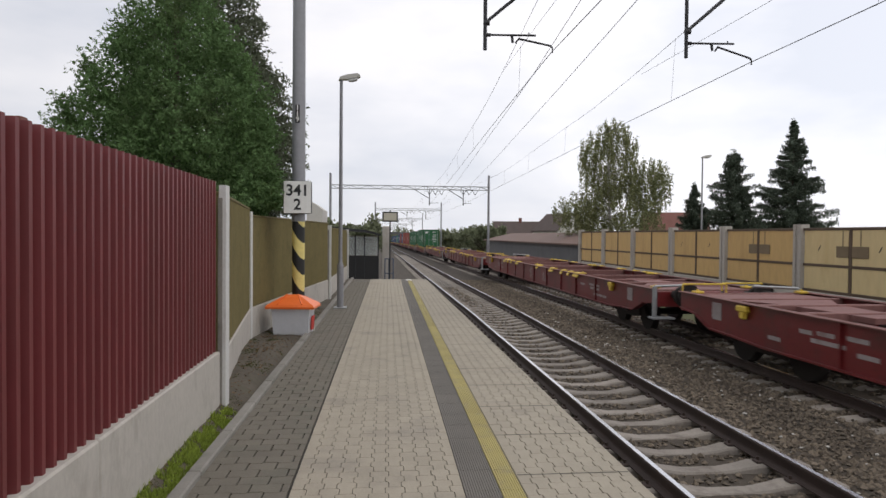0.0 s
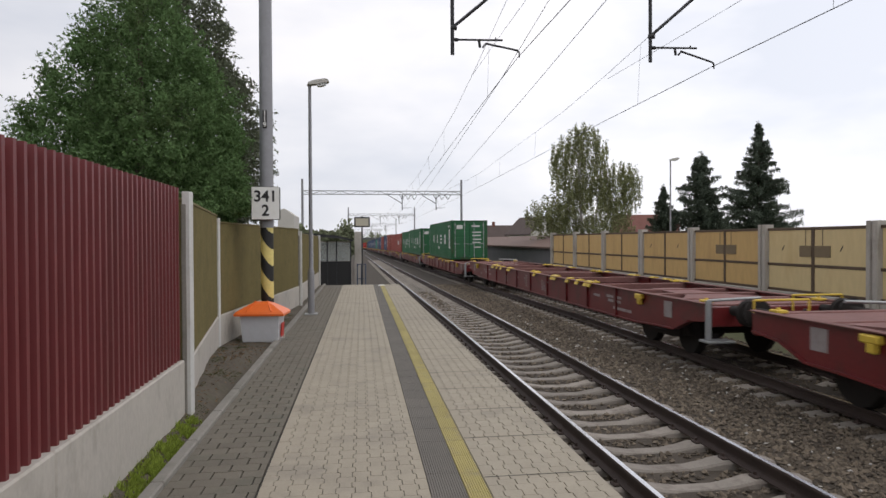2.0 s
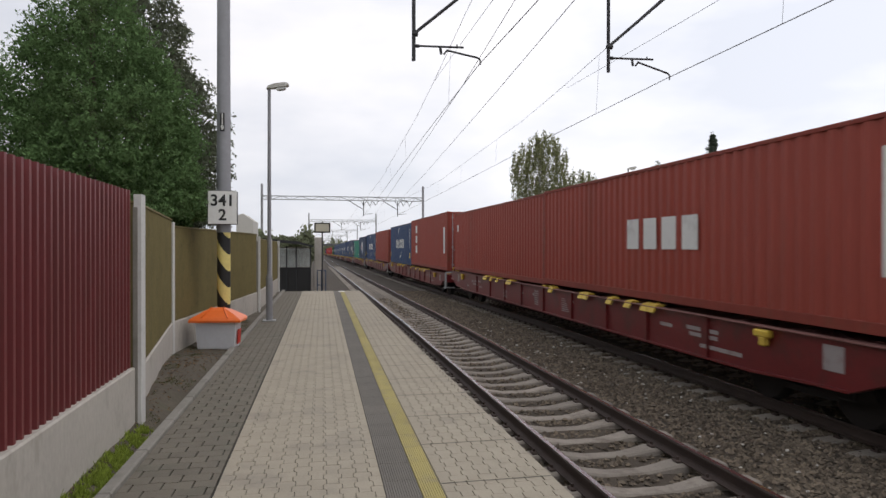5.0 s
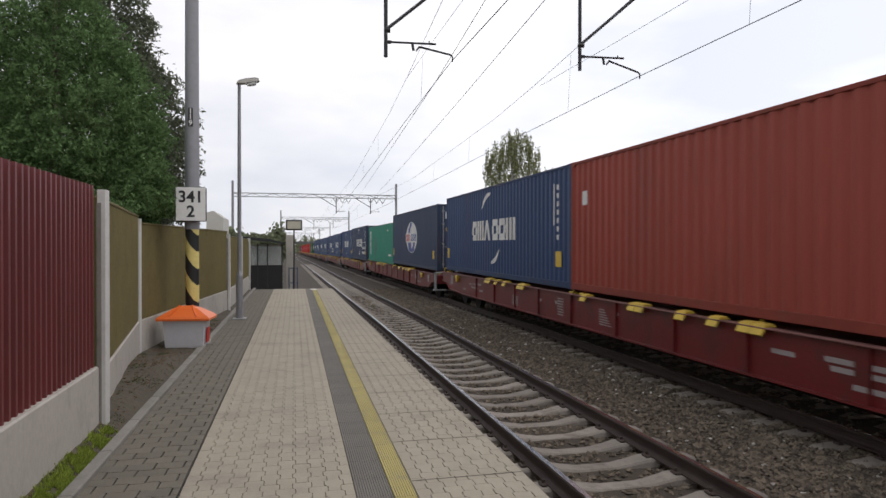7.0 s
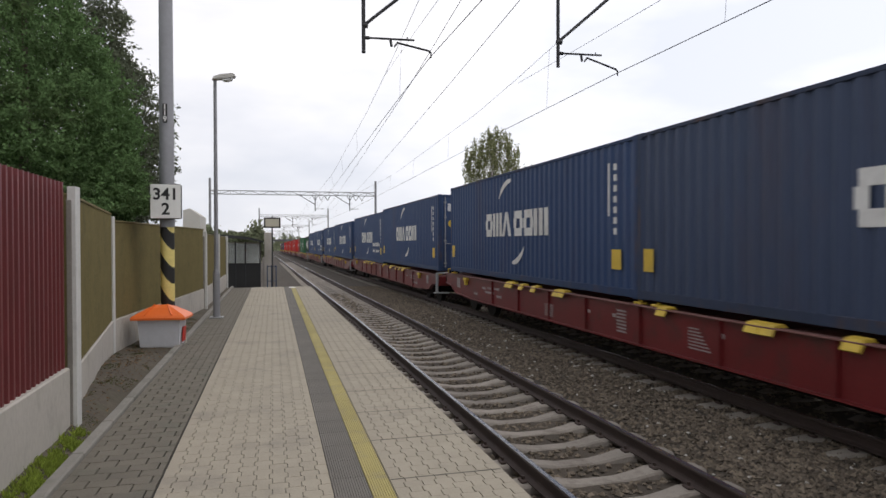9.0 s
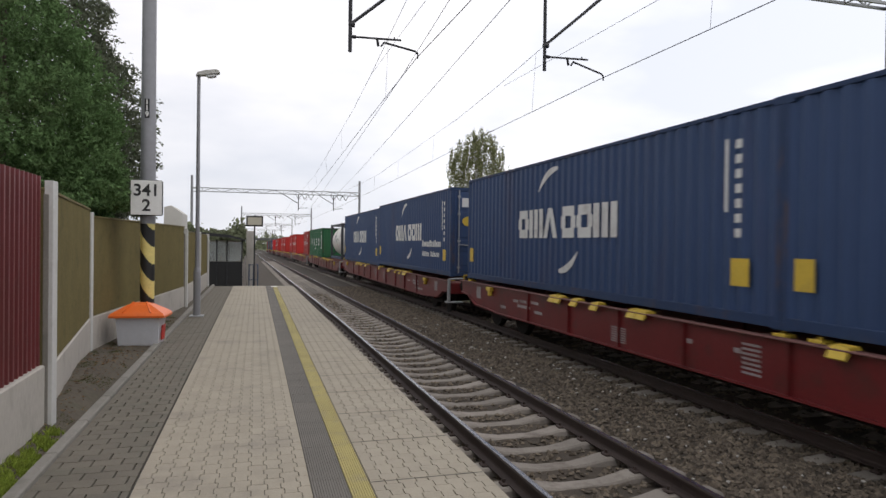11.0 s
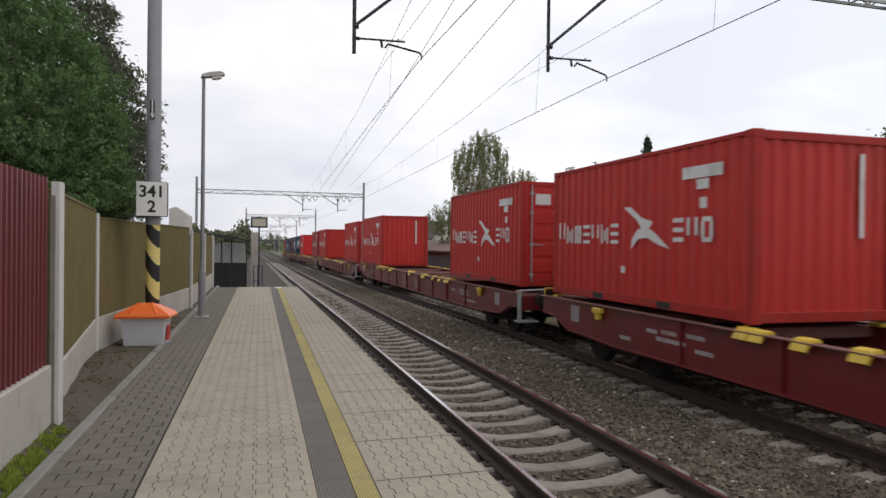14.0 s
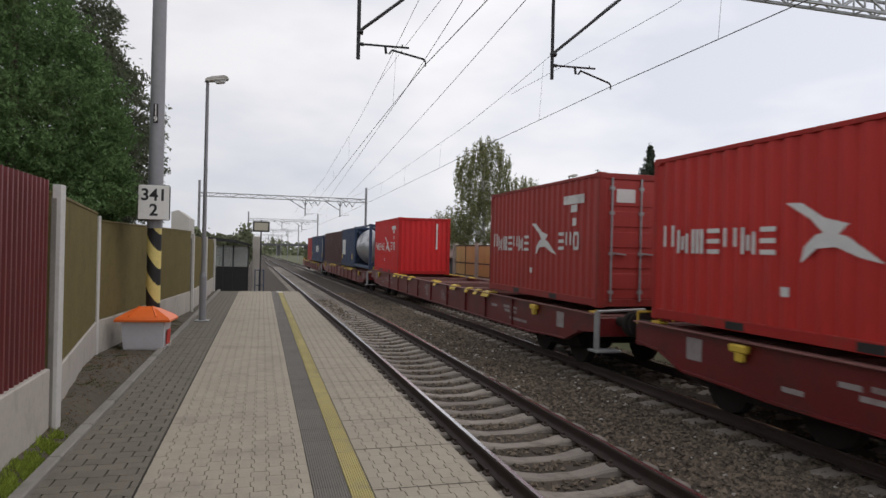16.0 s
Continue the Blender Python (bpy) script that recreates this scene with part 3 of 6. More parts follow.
def verge(rng):
    while True:
        y = -1 + 7.9 * rng.random()
        off = abs(rng.normal(0, 0.085 + 0.03 * noise.noise((y * 2.3, 5, 0))))
        x = px_at(-1.435, y) - off
        if noise.noise((x * 9, y * 5, 1.0)) + 0.5 * noise.noise((x * 25, y * 18, 4.0)) > -0.18 + 1.3 * max(0.0, off - 0.09) + 1.5 * max(0.0, y - 6.4):
            return (x, y, earth(x, y))


def moss(rng):
    while True:
        y = 3.0 + 14 * rng.random() ** 1.5
        x = px_at(-1.43, y) - 0.75 * rng.random()
        if noise.noise((x * 3, y * 1.7, 8.0)) > 0.12 and (x > -1.6 or y > 7.05):
            return (x, y, earth(x, y))


def litter(rng):
    while True:
        y = 1.0 + 15 * rng.random() ** 1.3
        x = px_at(-1.43, y) - 0.75 * rng.random() ** 0.8
        if (x > -1.58 or y > 7.05) and noise.noise((x * 2, y * 1.3, 3.0)) > -0.25:
            return (x, y, earth(x, y) + 0.004)


def flakes(count, place, size, seed):
    """Small curled leaves lying on the ground."""
    rng = np.random.default_rng(seed)
    p = np.array([place(rng) for _ in range(count)])
    a, s = rng.random(count) * 6.283, size * (0.5 + rng.random(count))
    d = np.stack([np.cos(a), np.sin(a), rng.normal(0, 0.25, count)], -1) * s[:, None]
    e = np.stack([-np.sin(a), np.cos(a), rng.normal(0, 0.25, count)], -1) * s[:, None] * 0.55
    lift = np.array([0, 0, 0.006])
    v = np.stack([p - d, p + e + lift, p + d, p - e + lift], 1).reshape(-1, 3)
    k = 4 * np.arange(count)[:, None]
    return v, np.concatenate([k + np.array([[0, 2, 1]]), k + np.array([[0, 3, 2]])], 1).reshape(-1, 3)


v, f = flakes(1500, litter, 0.017, 61)
solid("leaf_litter", soup("leaf_litter", v, f, M_LITTER), None, "fallen brown leaves on the earth by the fence", "leaf litter", kind="stuff")
v, f = blades(9000, moss, 0.003, 0.010, 0.006, 62)
solid("moss", soup("moss", v, f, M_MOSS), None, "patches of dark green moss on the earth", "moss", kind="stuff")
v, f = blades(15500, verge, 0.012, 0.05, 0.008, 5)
solid("grass", soup("grass", v, f, M_GRASS), None, "fresh green grass along the kerb at the fence foot", "grass", kind="stuff")


# ---- masts, gantries and overhead line ----
def text_mesh(body, size, mat):
    cu = bpy.data.curves.new("lettering", "FONT")
    cu.body, cu.size, cu.align_x, cu.align_y, cu.extrude, cu.offset = body, size, "CENTER", "CENTER", 0.002, size * 0.022
    cu.materials.append(mat)
    return cu


def gantry_beam(g, x0, x1, y, z0, z1, w=0.3, step=0.6):
    for yy in (y - w / 2, y + w / 2):
        for z in (z0, z1):
            g.bar((x0, yy, z), (x1, yy, z), 0.06)
        k = int((x1 - x0) / step)
        for i in range(k):
            a, b = x0 + (x1 - x0) * i / k, x0 + (x1 - x0) * (i + 1) / k
            g.bar((a, yy, z0), (b, yy, z1), 0.035) if i % 2 else g.bar((a, yy, z1), (b, yy, z0), 0.035)
            g.bar((a, yy, z0), (a, yy, z1), 0.03)
    k = int((x1 - x0) / (2 * step))
    for i in range(k + 1):
        a = x0 + (x1 - x0) * i / k
        g.bar((a, y - w / 2, z0), (a, y + w / 2, z0), 0.03)


def cantilever(name_parent, x, y, z_arm, z_beam, reg_x, reg_z):
    """A dropper tube under the beam with its register and steady arm."""
    g = Geo()
    g.rod((x, y, z_arm - 0.28), (x, y, z_beam), 0.036, n=8)
    g.rod((x, y, z_arm + 0.22), (x + 2.05, y, z_beam + 0.02), 0.03, n=8)
    g.rod((x - 0.03, y, z_arm + 0.22), (x + 0.08, y, z_arm + 0.22), 0.05, n=8)
    part("dropper_tube", g, M_DARK, name_parent)
    g = Geo()
    g.rod((x, y, z_arm), (x + 0.95, y, z_arm + 0.02), 0.02, n=8)
    g.rod((x + 0.04, y, z_arm), (x + 0.1, y, z_arm), 0.035, n=8)
    g.rod((x + 0.82, y, z_arm + 0.02), (x + 0.82, y, z_arm + 0.07), 0.012, n=6)
    g.rod((x + 0.5, y, z_arm), (x + 0.52, y, z_arm - 0.13), 0.025, n=6)
    g.rod((x + 0.57, y, z_arm - 0.13), (x + 0.64, y, z_arm - 0.04), 0.018, n=6)
    part("register_arm", g, M_DARK, name_parent)
    g = Geo()
    g.rod((x + 0.62, y, z_arm - 0.05), (reg_x - 0.04, y, reg_z + 0.12), 0.02, n=8)
    g.rod((reg_x - 0.04, y, reg_z + 0.12), (reg_x, y, reg_z + 0.08), 0.018, n=8)
    g.rod((reg_x, y, reg_z + 0.09), (reg_x, y, reg_z - 0.01), 0.014, n=8)
    part("steady_arm", g, M_DARK, name_parent)


MAST_X, MAST_Y = -1.518, 12.4
mast = thing("catenary_mast", pose(MAST_X, MAST_Y, 0), "grey round steel catenary mast with yellow and black hazard bands", "mast")
part("tube", Geo().rod((0, 0, 1.98), (0, 0, 8.1), 0.122, 0.105, n=28), M_POLE, mast)
part("foot", Geo().rod((0, 0, -0.4), (0, 0, 0.06), 0.3, 0.3, n=20), M_CONC, mast, "concrete footing")
# hazard bands wound round the lower tube
g, nseg, nh = Geo(), 56, 110
hz0, hz1, rr = 0.05, 1.985, 0.113
for j in range(nh):
    for i in range(nseg):
        a0, a1 = 2 * math.pi * i / nseg, 2 * math.pi * (i + 1) / nseg
        za, zb = hz0 + (hz1 - hz0) * j / nh, hz0 + (hz1 - hz0) * (j + 1) / nh
        band = ((za + 0.16 * math.sin((a0 + a1) / 2 + 2.0)) / 0.29) % 2 < 1
        g.add([(rr * math.cos(a), rr * math.sin(a), z) for a, z in ((a0, za), (a1, za), (a1, zb), (a0, zb))], [(0, 1, 2, 3)], 1 if band else 0)
part("hazard_band", g, [M_HAZARD, M_BLACK], mast, "yellow and black striped paint")
part("number_plate", Geo().box(-0.045, 0.03, -0.136, -0.122, 3.74, 4.06, 0.004), M_BLACK, mast, "narrow black plate with white figures")
for i, c in enumerate("119"):
    t = new("figure", text_mesh(c, 0.12, M_WHITE))
    t.parent = mast
    t.matrix_basis = pose(-0.008, -0.139, 4.0 - 0.1 * i, 90, 0, 0)

km = thing("kilometre_sign", pose(-1.512, 12.2, 2.406), "white box sign reading 341 over 2 on the mast", "sign")
part("housing", Geo().box(-0.247, 0.247, -0.03, 0.09, -0.293, 0.293, 0.02), M_BLACK, km, "dark sign edge")
part("face", Geo().box(-0.238, 0.238, -0.036, -0.02, -0.284, 0.284, 0.004), M_WHITE, km, "white enamel face")
for body, q, z in (("3", -0.135, 0.115), ("4", 0.0, 0.115), ("1", 0.135, 0.115), ("2", 0, -0.135)):
    t = new("figure", text_mesh(body, 0.27, M_BLACK))
    t.parent = km
    t.matrix_basis = pose(q, -0.039, z, 90, 0, 0)

gan = thing("gantry", pose(0, 0, 0), "grey steel lattice gantry spanning both tracks", "gantry", "gantries over the line")
g = Geo()
gantry_beam(g, MAST_X, 14.6, 12.4, 7.40, 7.78)
part("lattice_beam", g, M_STEEL, gan)
part("post", Geo().rod((14.6, 12.4, -1.0), (14.6, 12.4, 8.3), 0.13, 0.11, n=16), M_POLE, gan)
cantilever(gan, 1.86, 12.4, 5.46, 7.4, 3.13, 5.18)
cantilever(gan, 5.722, 12.4, 5.44, 7.4, 7.03, 5.08)


def far_gantry(y, x0, x1, zb):
    d = fall(y)
    ob = thing("gantry", pose(0, y, d), "grey steel lattice gantry spanning both tracks", "gantry", "gantries over the line")
    g = Geo()
    gantry_beam(g, x0, x1, 0, zb, zb + 0.34, step=0.9)
    part("lattice_beam", g, M_STEEL, ob)
    for x in (x0, x1):
        part("post", Geo().rod((x, 0, -1.0), (x, 0, zb + 1.5), 0.14, 0.11, n=10), M_POLE, ob)
    for x, rx in ((4.9, 5.3), (8.3, 9.2)):
        g = Geo()
        part("dropper_tube", Geo().rod((x, 0, zb - 1.55), (x, 0, zb), 0.045, n=6), M_DARK, ob)
        part("stay", Geo().bar((x - 1.5, 0, zb), (x, 0, zb - 0.9), 0.06), M_DARK, ob)
        part("register_arm", Geo().bar((x, 0, zb - 1.35), (x + 0.9, 0, zb - 1.3), 0.04), M_DARK, ob)
        for q in (-0.3, 0.3, 0.9):
            part("hanger", Geo().bar((x + q, 0, zb), (x + q + 0.3, 0, zb - 0.5), 0.05), M_DARK, ob)
            part("hanger", Geo().bar((x + q + 0.6, 0, zb), (x + q + 0.3, 0, zb - 0.5), 0.05), M_DARK, ob)


for y, x0, x1, zb in ((67, -4.88, 10.88, 6.68), (121.5, -0.8, 11.1, 7.0), (176, -0.9, 11.2, 7.0), (230, -0.9, 11.2, 7.0), (285, -0.9, 11.2, 7.0), (340, -0.9, 11.2, 7.0)):
    far_gantry(y, x0, x1, zb)


def wire(name, pts, r, label):
    cu = bpy.data.curves.new(name, "CURVE")
    cu.dimensions, cu.bevel_depth, cu.bevel_resolution = "3D", r, 1
    sp = cu.splines.new("POLY")
    sp.points.add(len(pts) - 1)
    for p, q in zip(sp.points, pts):
        p.co = (*q, 1)
    cu.materials.append(M_WIRE)
    return tagged(new(name, cu), label, "wire", "wires of the overhead line", "structure")


SPANS = [-42, 12.4, 67, 121.5, 176, 230, 285, 340]


def sag(y):
    for a, b in zip(SPANS, SPANS[1:]):
        if a <= y <= b:
            return float(np.interp(min(y - a, b - y), (0, 6.2, 10.1, 27), (6.85, 6.36, 6.14, 5.80))) + fall(y)
    return 6.75 + fall(y)


for cx, stag, wz in ((3.47, (-0.37, -0.36, 1.45, 1.3, 2.0, 1.8, 2.5, 2.3), 5.18), (7.42, (-0.55, -0.47, 0.45, 0.3, 1.0, 0.8, 1.5, 1.3), 5.09)):
    wire("contact_wire", [(float(np.interp(y, SPANS, [cx + s for s in stag])), y, wz + fall(y) - 0.06 * abs(math.sin(math.pi * (y - 12.4) / 54.5))) for y in (*np.arange(-42, 12, 6.8), *np.arange(12.4, 340, 6.8))], 0.0075, "dark copper contact wire over the track")
    mpts = [(float(np.interp(y, SPANS, [cx + s * 0.8 for s in stag])), y, sag(y)) for y in (*np.arange(-42, 9, 4.2), 12.4, 18.6, 22.5, *np.arange(26, 341, 4.2))]
    wire("messenger_wire", mpts, 0.0055, "thin sagging messenger wire above the contact wire")
    wire("stitch_wire", [(cx - 0.3, 5.5, 6.28), (cx - 0.3, 10.5, 6.12), (cx - 0.25, 14.0, 6.2), (cx - 0.12, 18.6, 6.36)], 0.0045, "thin stitch wire at the gantry")
    for y in (2.5, 9.0, 15.9, 26, 33, 40, 47, 54, 61, 75, 84, 93, 102, 111):
        x = float(np.interp(y, SPANS, [cx + s for s in stag]))
        xm = float(np.interp(y, SPANS, [cx + s * 0.8 for s in stag]))
        wire("dropper", [(x, y, wz + fall(y)), (xm, y, sag(y))], 0.003, "thin vertical dropper wire")
wire("second_contact_wire", [(3.22, 4, 6.6), (3.24, 10.6, 5.72), (3.24, 14.4, 5.26), (3.54, 20.5, 5.18), (4.94, 46.6, 4.98), (5.9, 67, 4.82)], 0.006, "second dark wire beside the contact wire")
wire("feeder_wire", [(3.35, -8, 6.35), (4.8, 12.1, 6.3), (5.4, 20.2, 6.3), (6.85, 41, 6.3), (8.3, 64, 6.3)], 0.0075, "dark feeder wire between the tracks")


# ---- platform lamps ----
def street_lamp(x, y, h, ground, label):
    lamp = thing("platform_lamp", pose(x, y, ground), label, "lamp", "lamps of the station")
    h -= ground
    part("pole", Geo().rod((0, 0, 1.05), (0, 0, h), 0.048, 0.036, n=16), M_POLE, lamp)
    g = Geo()
    g.rod((0, 0, 0.02), (0, 0, 1.0), 0.078, 0.078, n=18)
    g.rod((0, 0, 1.0), (0, 0, 1.1), 0.078, 0.05, n=18)
    part("base_tube", g, M_POLE, lamp)
    part("base_plate", Geo().box(-0.15, 0.15, -0.15, 0.15, 0, 0.025, 0.006), M_STEEL, lamp)
    g = Geo()
    prof = [(-0.06, 0.0), (-0.03, 0.07), (0.12, 0.13), (0.36, 0.17), (0.43, 0.15), (0.45, 0.1), (0.4, 0.075), (0.14, 0.02)]
    g.prism([(a, b) for a, b in prof], "y", -0.075, 0.075)
    g.prism([(a * 0.97 + 0.01, b * 0.9 + 0.008) for a, b in prof], "y", -0.105, 0.105)
    head = part("lamp_head", g, M_LAMPHEAD, lamp, "grey cobra-head lamp housing", at=pose(0, 0, h - 0.02))
    g = Geo()
    g.prism([(0.15, 0.02), (0.39, 0.072), (0.37, 0.02), (0.28, -0.01), (0.19, -0.015)], "y", -0.085, 0.085, smooth=True)
    part("lamp_cover", g, M_LAMPGLASS, head, "pale translucent cover")


street_lamp(-0.98, 16.2, 5.42, 0, "slim grey platform lamp with a cobra head")
street_lamp(16.05, 32.4, 5.75, -0.9, "slim grey lamp with a cobra head behind the acoustic wall")


# ---- grit bin ----
bin_ = thing("grit_bin", pose(-1.555, 12.02, 0.0, 0, 0, -6), "white plastic grit bin with an orange lid on the earth strip", "grit bin")
g = Geo()
ring = lambda w, d, z: [(-0.95 * w, -d, z), (0.95 * w, -d, z), (0.95 * w, d, z), (-0.95 * w, d, z)]
levels = [ring(0.305, 0.18, 0.0), ring(0.318, 0.19, 0.03), ring(0.345, 0.235, 0.45), ring(0.372, 0.25, 0.465)]
vs = [p for r in levels for p in r]
g.add(vs, [(4 * j + i, 4 * j + (i + 1) % 4, 4 * j + 4 + (i + 1) % 4, 4 * j + 4 + i) for j in range(3) for i in range(4)] + [(3, 2, 1, 0)], 0)
part("tub", g, M_BIN, bin_)
g = Geo()
levels = [ring(0.44, 0.30, 0.465), ring(0.445, 0.305, 0.50), ring(0.415, 0.28, 0.535), ring(0.20, 0.13, 0.655), ring(0.10, 0.05, 0.69)]
vs = [p for r in levels for p in r]
g.add(vs, [(4 * j + i, 4 * j + (i + 1) % 4, 4 * j + 4 + (i + 1) % 4, 4 * j + 4 + i) for j in range(4) for i in range(4)] + [(3, 2, 1, 0), (16, 17, 18, 19)], 0)
for q in (-0.07, 0.07):
    g.bar((q * 3, -0.275, 0.55), (q * 1.4, -0.06, 0.70), 0.025, 0.02)
part("lid", g, M_ORANGE, bin_, "bright orange pitched lid")
part("warning_label", Geo().box(0.318, 0.330, -0.08, 0.14, 0.10, 0.34), M_REDTAG, bin_, "red label", at=pose(0.0, 0, 0, 0, 3.1, 0))


# ---- end of the platform: shelter, board, cabinet ----
shelter = thing("waiting_shelter", pose(-0.8, 30.0, 0), "small dark waiting shelter with glazed sides and a flat roof", "shelter")
part("roof", Geo().prism([(-1.25, 2.08), (0.2, 1.95), (0.82, 1.77), (0.84, 1.70), (0.2, 1.84), (-1.25, 1.95)], "y", -1.1, 1.6), M_DARK, shelter, "dark curved roof")
for x in (-0.66, -0.3, 0.1, 0.70):
    part("post", Geo().box(x - 0.025, x + 0.025, -0.55, -0.5, -0.7, 1.75, 0.005), M_DARK, shelter)
part("lower_wall", Geo().box(-0.68, 0.72, -0.5, -0.42, -0.7, 0.84, 0.01), M_BLACK, shelter, "dark lower wall panel")
for a, b in ((-0.64, -0.32), (-0.28, 0.08), (0.12, 0.68)):
    gl = part("pane", Geo().box(a, b, -0.5, -0.485, 0.86, 1.66), M_GLASS, shelter, "hazy glass pane")
    gl.visible_shadow = False
part("rear_wall", Geo().box(-0.7, 0.72, 1.4, 1.46, -0.7, 1.72, 0.01), M_CONC, shelter, "pale rear wall")
g = Geo()
g.box(-0.17, 0.17, -0.2, 0.2, -0.7, 2.14, 0.015)
solid("concrete_pillar", g, M_CONC, "grey concrete pillar at the end of the platform", "pillar", at=pose(0.24, 30.3, 0))
board = thing("station_board", pose(0.39, 28.5, 0), "small cream station board in a dark frame on a thin post", "sign")
part("post", Geo().rod((0, 0, -0.7), (0, 0, 2.78), 0.03, n=10), M_DARK, board)
part("frame", Geo().box(-0.33, 0.33, -0.06, -0.025, 2.3, 2.73, 0.008), M_BLACK, board, "dark frame")
part("panel", Geo().box(-0.27, 0.27, -0.066, -0.05, 2.36, 2.67, 0.002), M_CREAM, board, "cream face")
rail_g = thing("end_railing", pose(0.24, 29.0, 0), "blue-grey tubular gate at the platform end", "railing")
for x in (-0.05, 0.12, 0.30):
    part("upright", Geo().rod((x, 0, -0.7), (x, 0, 0.75), 0.022, n=8), M_TANKB, rail_g)
for z in (0.1, 0.72):
    part("crossbar", Geo().rod((-0.05, 0, z), (0.30, 0, z), 0.018, n=8), M_TANKB, rail_g)

# ---- acoustic wall on the far side ----
NW_X, NW_STEP, NW_Y0 = 11.4, 4.0, -2.62
posts = [NW_Y0 + NW_STEP * i for i in range(11)]
for k, y in enumerate(posts):
    solid("wall_post", Geo().prism([(-0.13, -0.15), (-0.10, -0.17), (0.13, -0.17), (0.13, 0.17), (-0.10, 0.17), (-0.13, 0.15), (-0.13, 0.045), (-0.085, 0.035), (-0.085, -0.035), (-0.13, -0.045)], "z", -1.0, 2.13), M_CONC, "grey concrete post of the acoustic wall", "wall post", "posts of the acoustic wall", at=pose(NW_X, y, 0))
for k, y in enumerate(posts[:-1]):
    pale = y < 16
    bay = thing("acoustic_panel", pose(NW_X, y + NW_STEP / 2, 0), "tan acoustic wall panel in a thin dark frame" if not pale else "pale cream acoustic wall panel in a thin dark frame", "acoustic wall", "bays of the acoustic wall")
    h = NW_STEP / 2 - 0.172
    for a, b in ((-h, -0.05), (0.05, h)):
        for c, d in ((0.42, 1.02), (1.09, 1.96)):
            part("infill", Geo().box(-0.03, 0.03, a + 0.04, b - 0.0 if b < 0 else b - 0.04, c, d, 0.004), M_NOISEP if pale else M_NOISE, bay)
    for z0, z1 in ((0.35, 0.42), (1.02, 1.09), (1.96, 2.03)):
        part("rail_bar", Geo().box(-0.045, 0.045, -h, h, z0, z1, 0.006), M_NOISEF, bay, "dark frame bar")
    part("mullion", Geo().box(-0.05, 0.05, -0.05, 0.05, 0.35, 2.03, 0.006), M_NOISEF, bay, "dark frame bar")
    if k in (4, 5):
        for a, b in ((-0.62, -0.06), (0.06, 0.5)):
            part("mesh_patch", Geo().box(-0.05, -0.034, a, b, 1.28, 1.56, 0.003), M_PATCH, bay, "brown mesh patch")
            part("stain_streak", Geo().box(-0.037, -0.031, (a + b) / 2 - 0.015, (a + b) / 2 + 0.015, 1.56, 1.95), M_PATCH, bay, "thin brown streak")
    if k in (2, 3, 4, 6):
        for q in (-0.95, 1.2):
            part("bird_decal", Geo().add([(-0.0345, q, 1.42), (-0.0345, q + 0.03, 1.44), (-0.0345, q - 0.07, 1.58), (-0.0345, q - 0.09, 1.55)], [(0, 1, 2, 3)]), M_BLACK, bay, "small black bird silhouette")
    part("base_beam", Geo().box(-0.07, 0.07, -h, h, -1.0, 0.345, 0.015), M_CONC, bay, "concrete base beam")

# ---- sheds and houses ----
shed = thing("garage_row", pose(11.9, 38.2, -0.9), "long low grey shed with a brown sheet roof beside the line", "shed")
part("wall", Geo().box(0.1, 5.0, 0.1, 37, 0, 2.15), M_SHED, shed, "dark grey wall")
part("roof", Geo().prism([(-0.15, 2.1), (-0.15, 2.2), (3.0, 2.95), (5.3, 2.3), (5.3, 2.2)], "y", -0.2, 37.3), M_ROOF, shed, "brown sheet roof")


def house(x, y, w, d, eave, ridge, roof_mat, label, chimney=True, turn=0.0, ground=-0.9):
    ob = thing("house", pose(x, y, ground, 0, 0, turn), label, "house", "houses behind the line")
    e, r = eave - ground, ridge - ground
    part("wall", Geo().prism([(-w / 2, 0), (w / 2, 0), (w / 2, e), (0, r - 0.15), (-w / 2, e)], "y", -d / 2, d / 2), M_RENDER, ob, "pale rendered wall")
    rf = Geo()
    for s in (-1, 1):
        rf.add([(s * (w / 2 + 0.4), -d / 2 - 0.4, e - 0.25), (s * (w / 2 + 0.4), d / 2 + 0.4, e - 0.25), (0, d / 2 + 0.4, r), (0, -d / 2 - 0.4, r),
                (s * (w / 2 + 0.4), -d / 2 - 0.4, e - 0.4), (s * (w / 2 + 0.4), d / 2 + 0.4, e - 0.4), (0, d / 2 + 0.4, r - 0.15), (0, -d / 2 - 0.4, r - 0.15)],
               [(0, 1, 2, 3), (7, 6, 5, 4), (0, 3, 7, 4), (1, 5, 6, 2), (0, 4, 5, 1)], 0)
    roof = part("roof", rf, roof_mat, ob)
    if chimney:
        part("chimney", Geo().box(-0.3, 0.3, -0.8, -0.2, r - 0.8, r + 0.7, 0.02), M_TILERED, roof, "brick chimney")
    for q in (-w * 0.22, w * 0.22):
        win = part("window", Geo().box(q - 0.5, q + 0.5, -d / 2 - 0.03, -d / 2 + 0.02, e * 0.45, e * 0.45 + 1.1), M_WHITE, ob, "white window frame")
        part("pane", Geo().box(q - 0.43, q + 0.43, -d / 2 - 0.04, -d / 2 - 0.02, e * 0.45 + 0.07, e * 0.45 + 1.03), M_WINDOW, win)


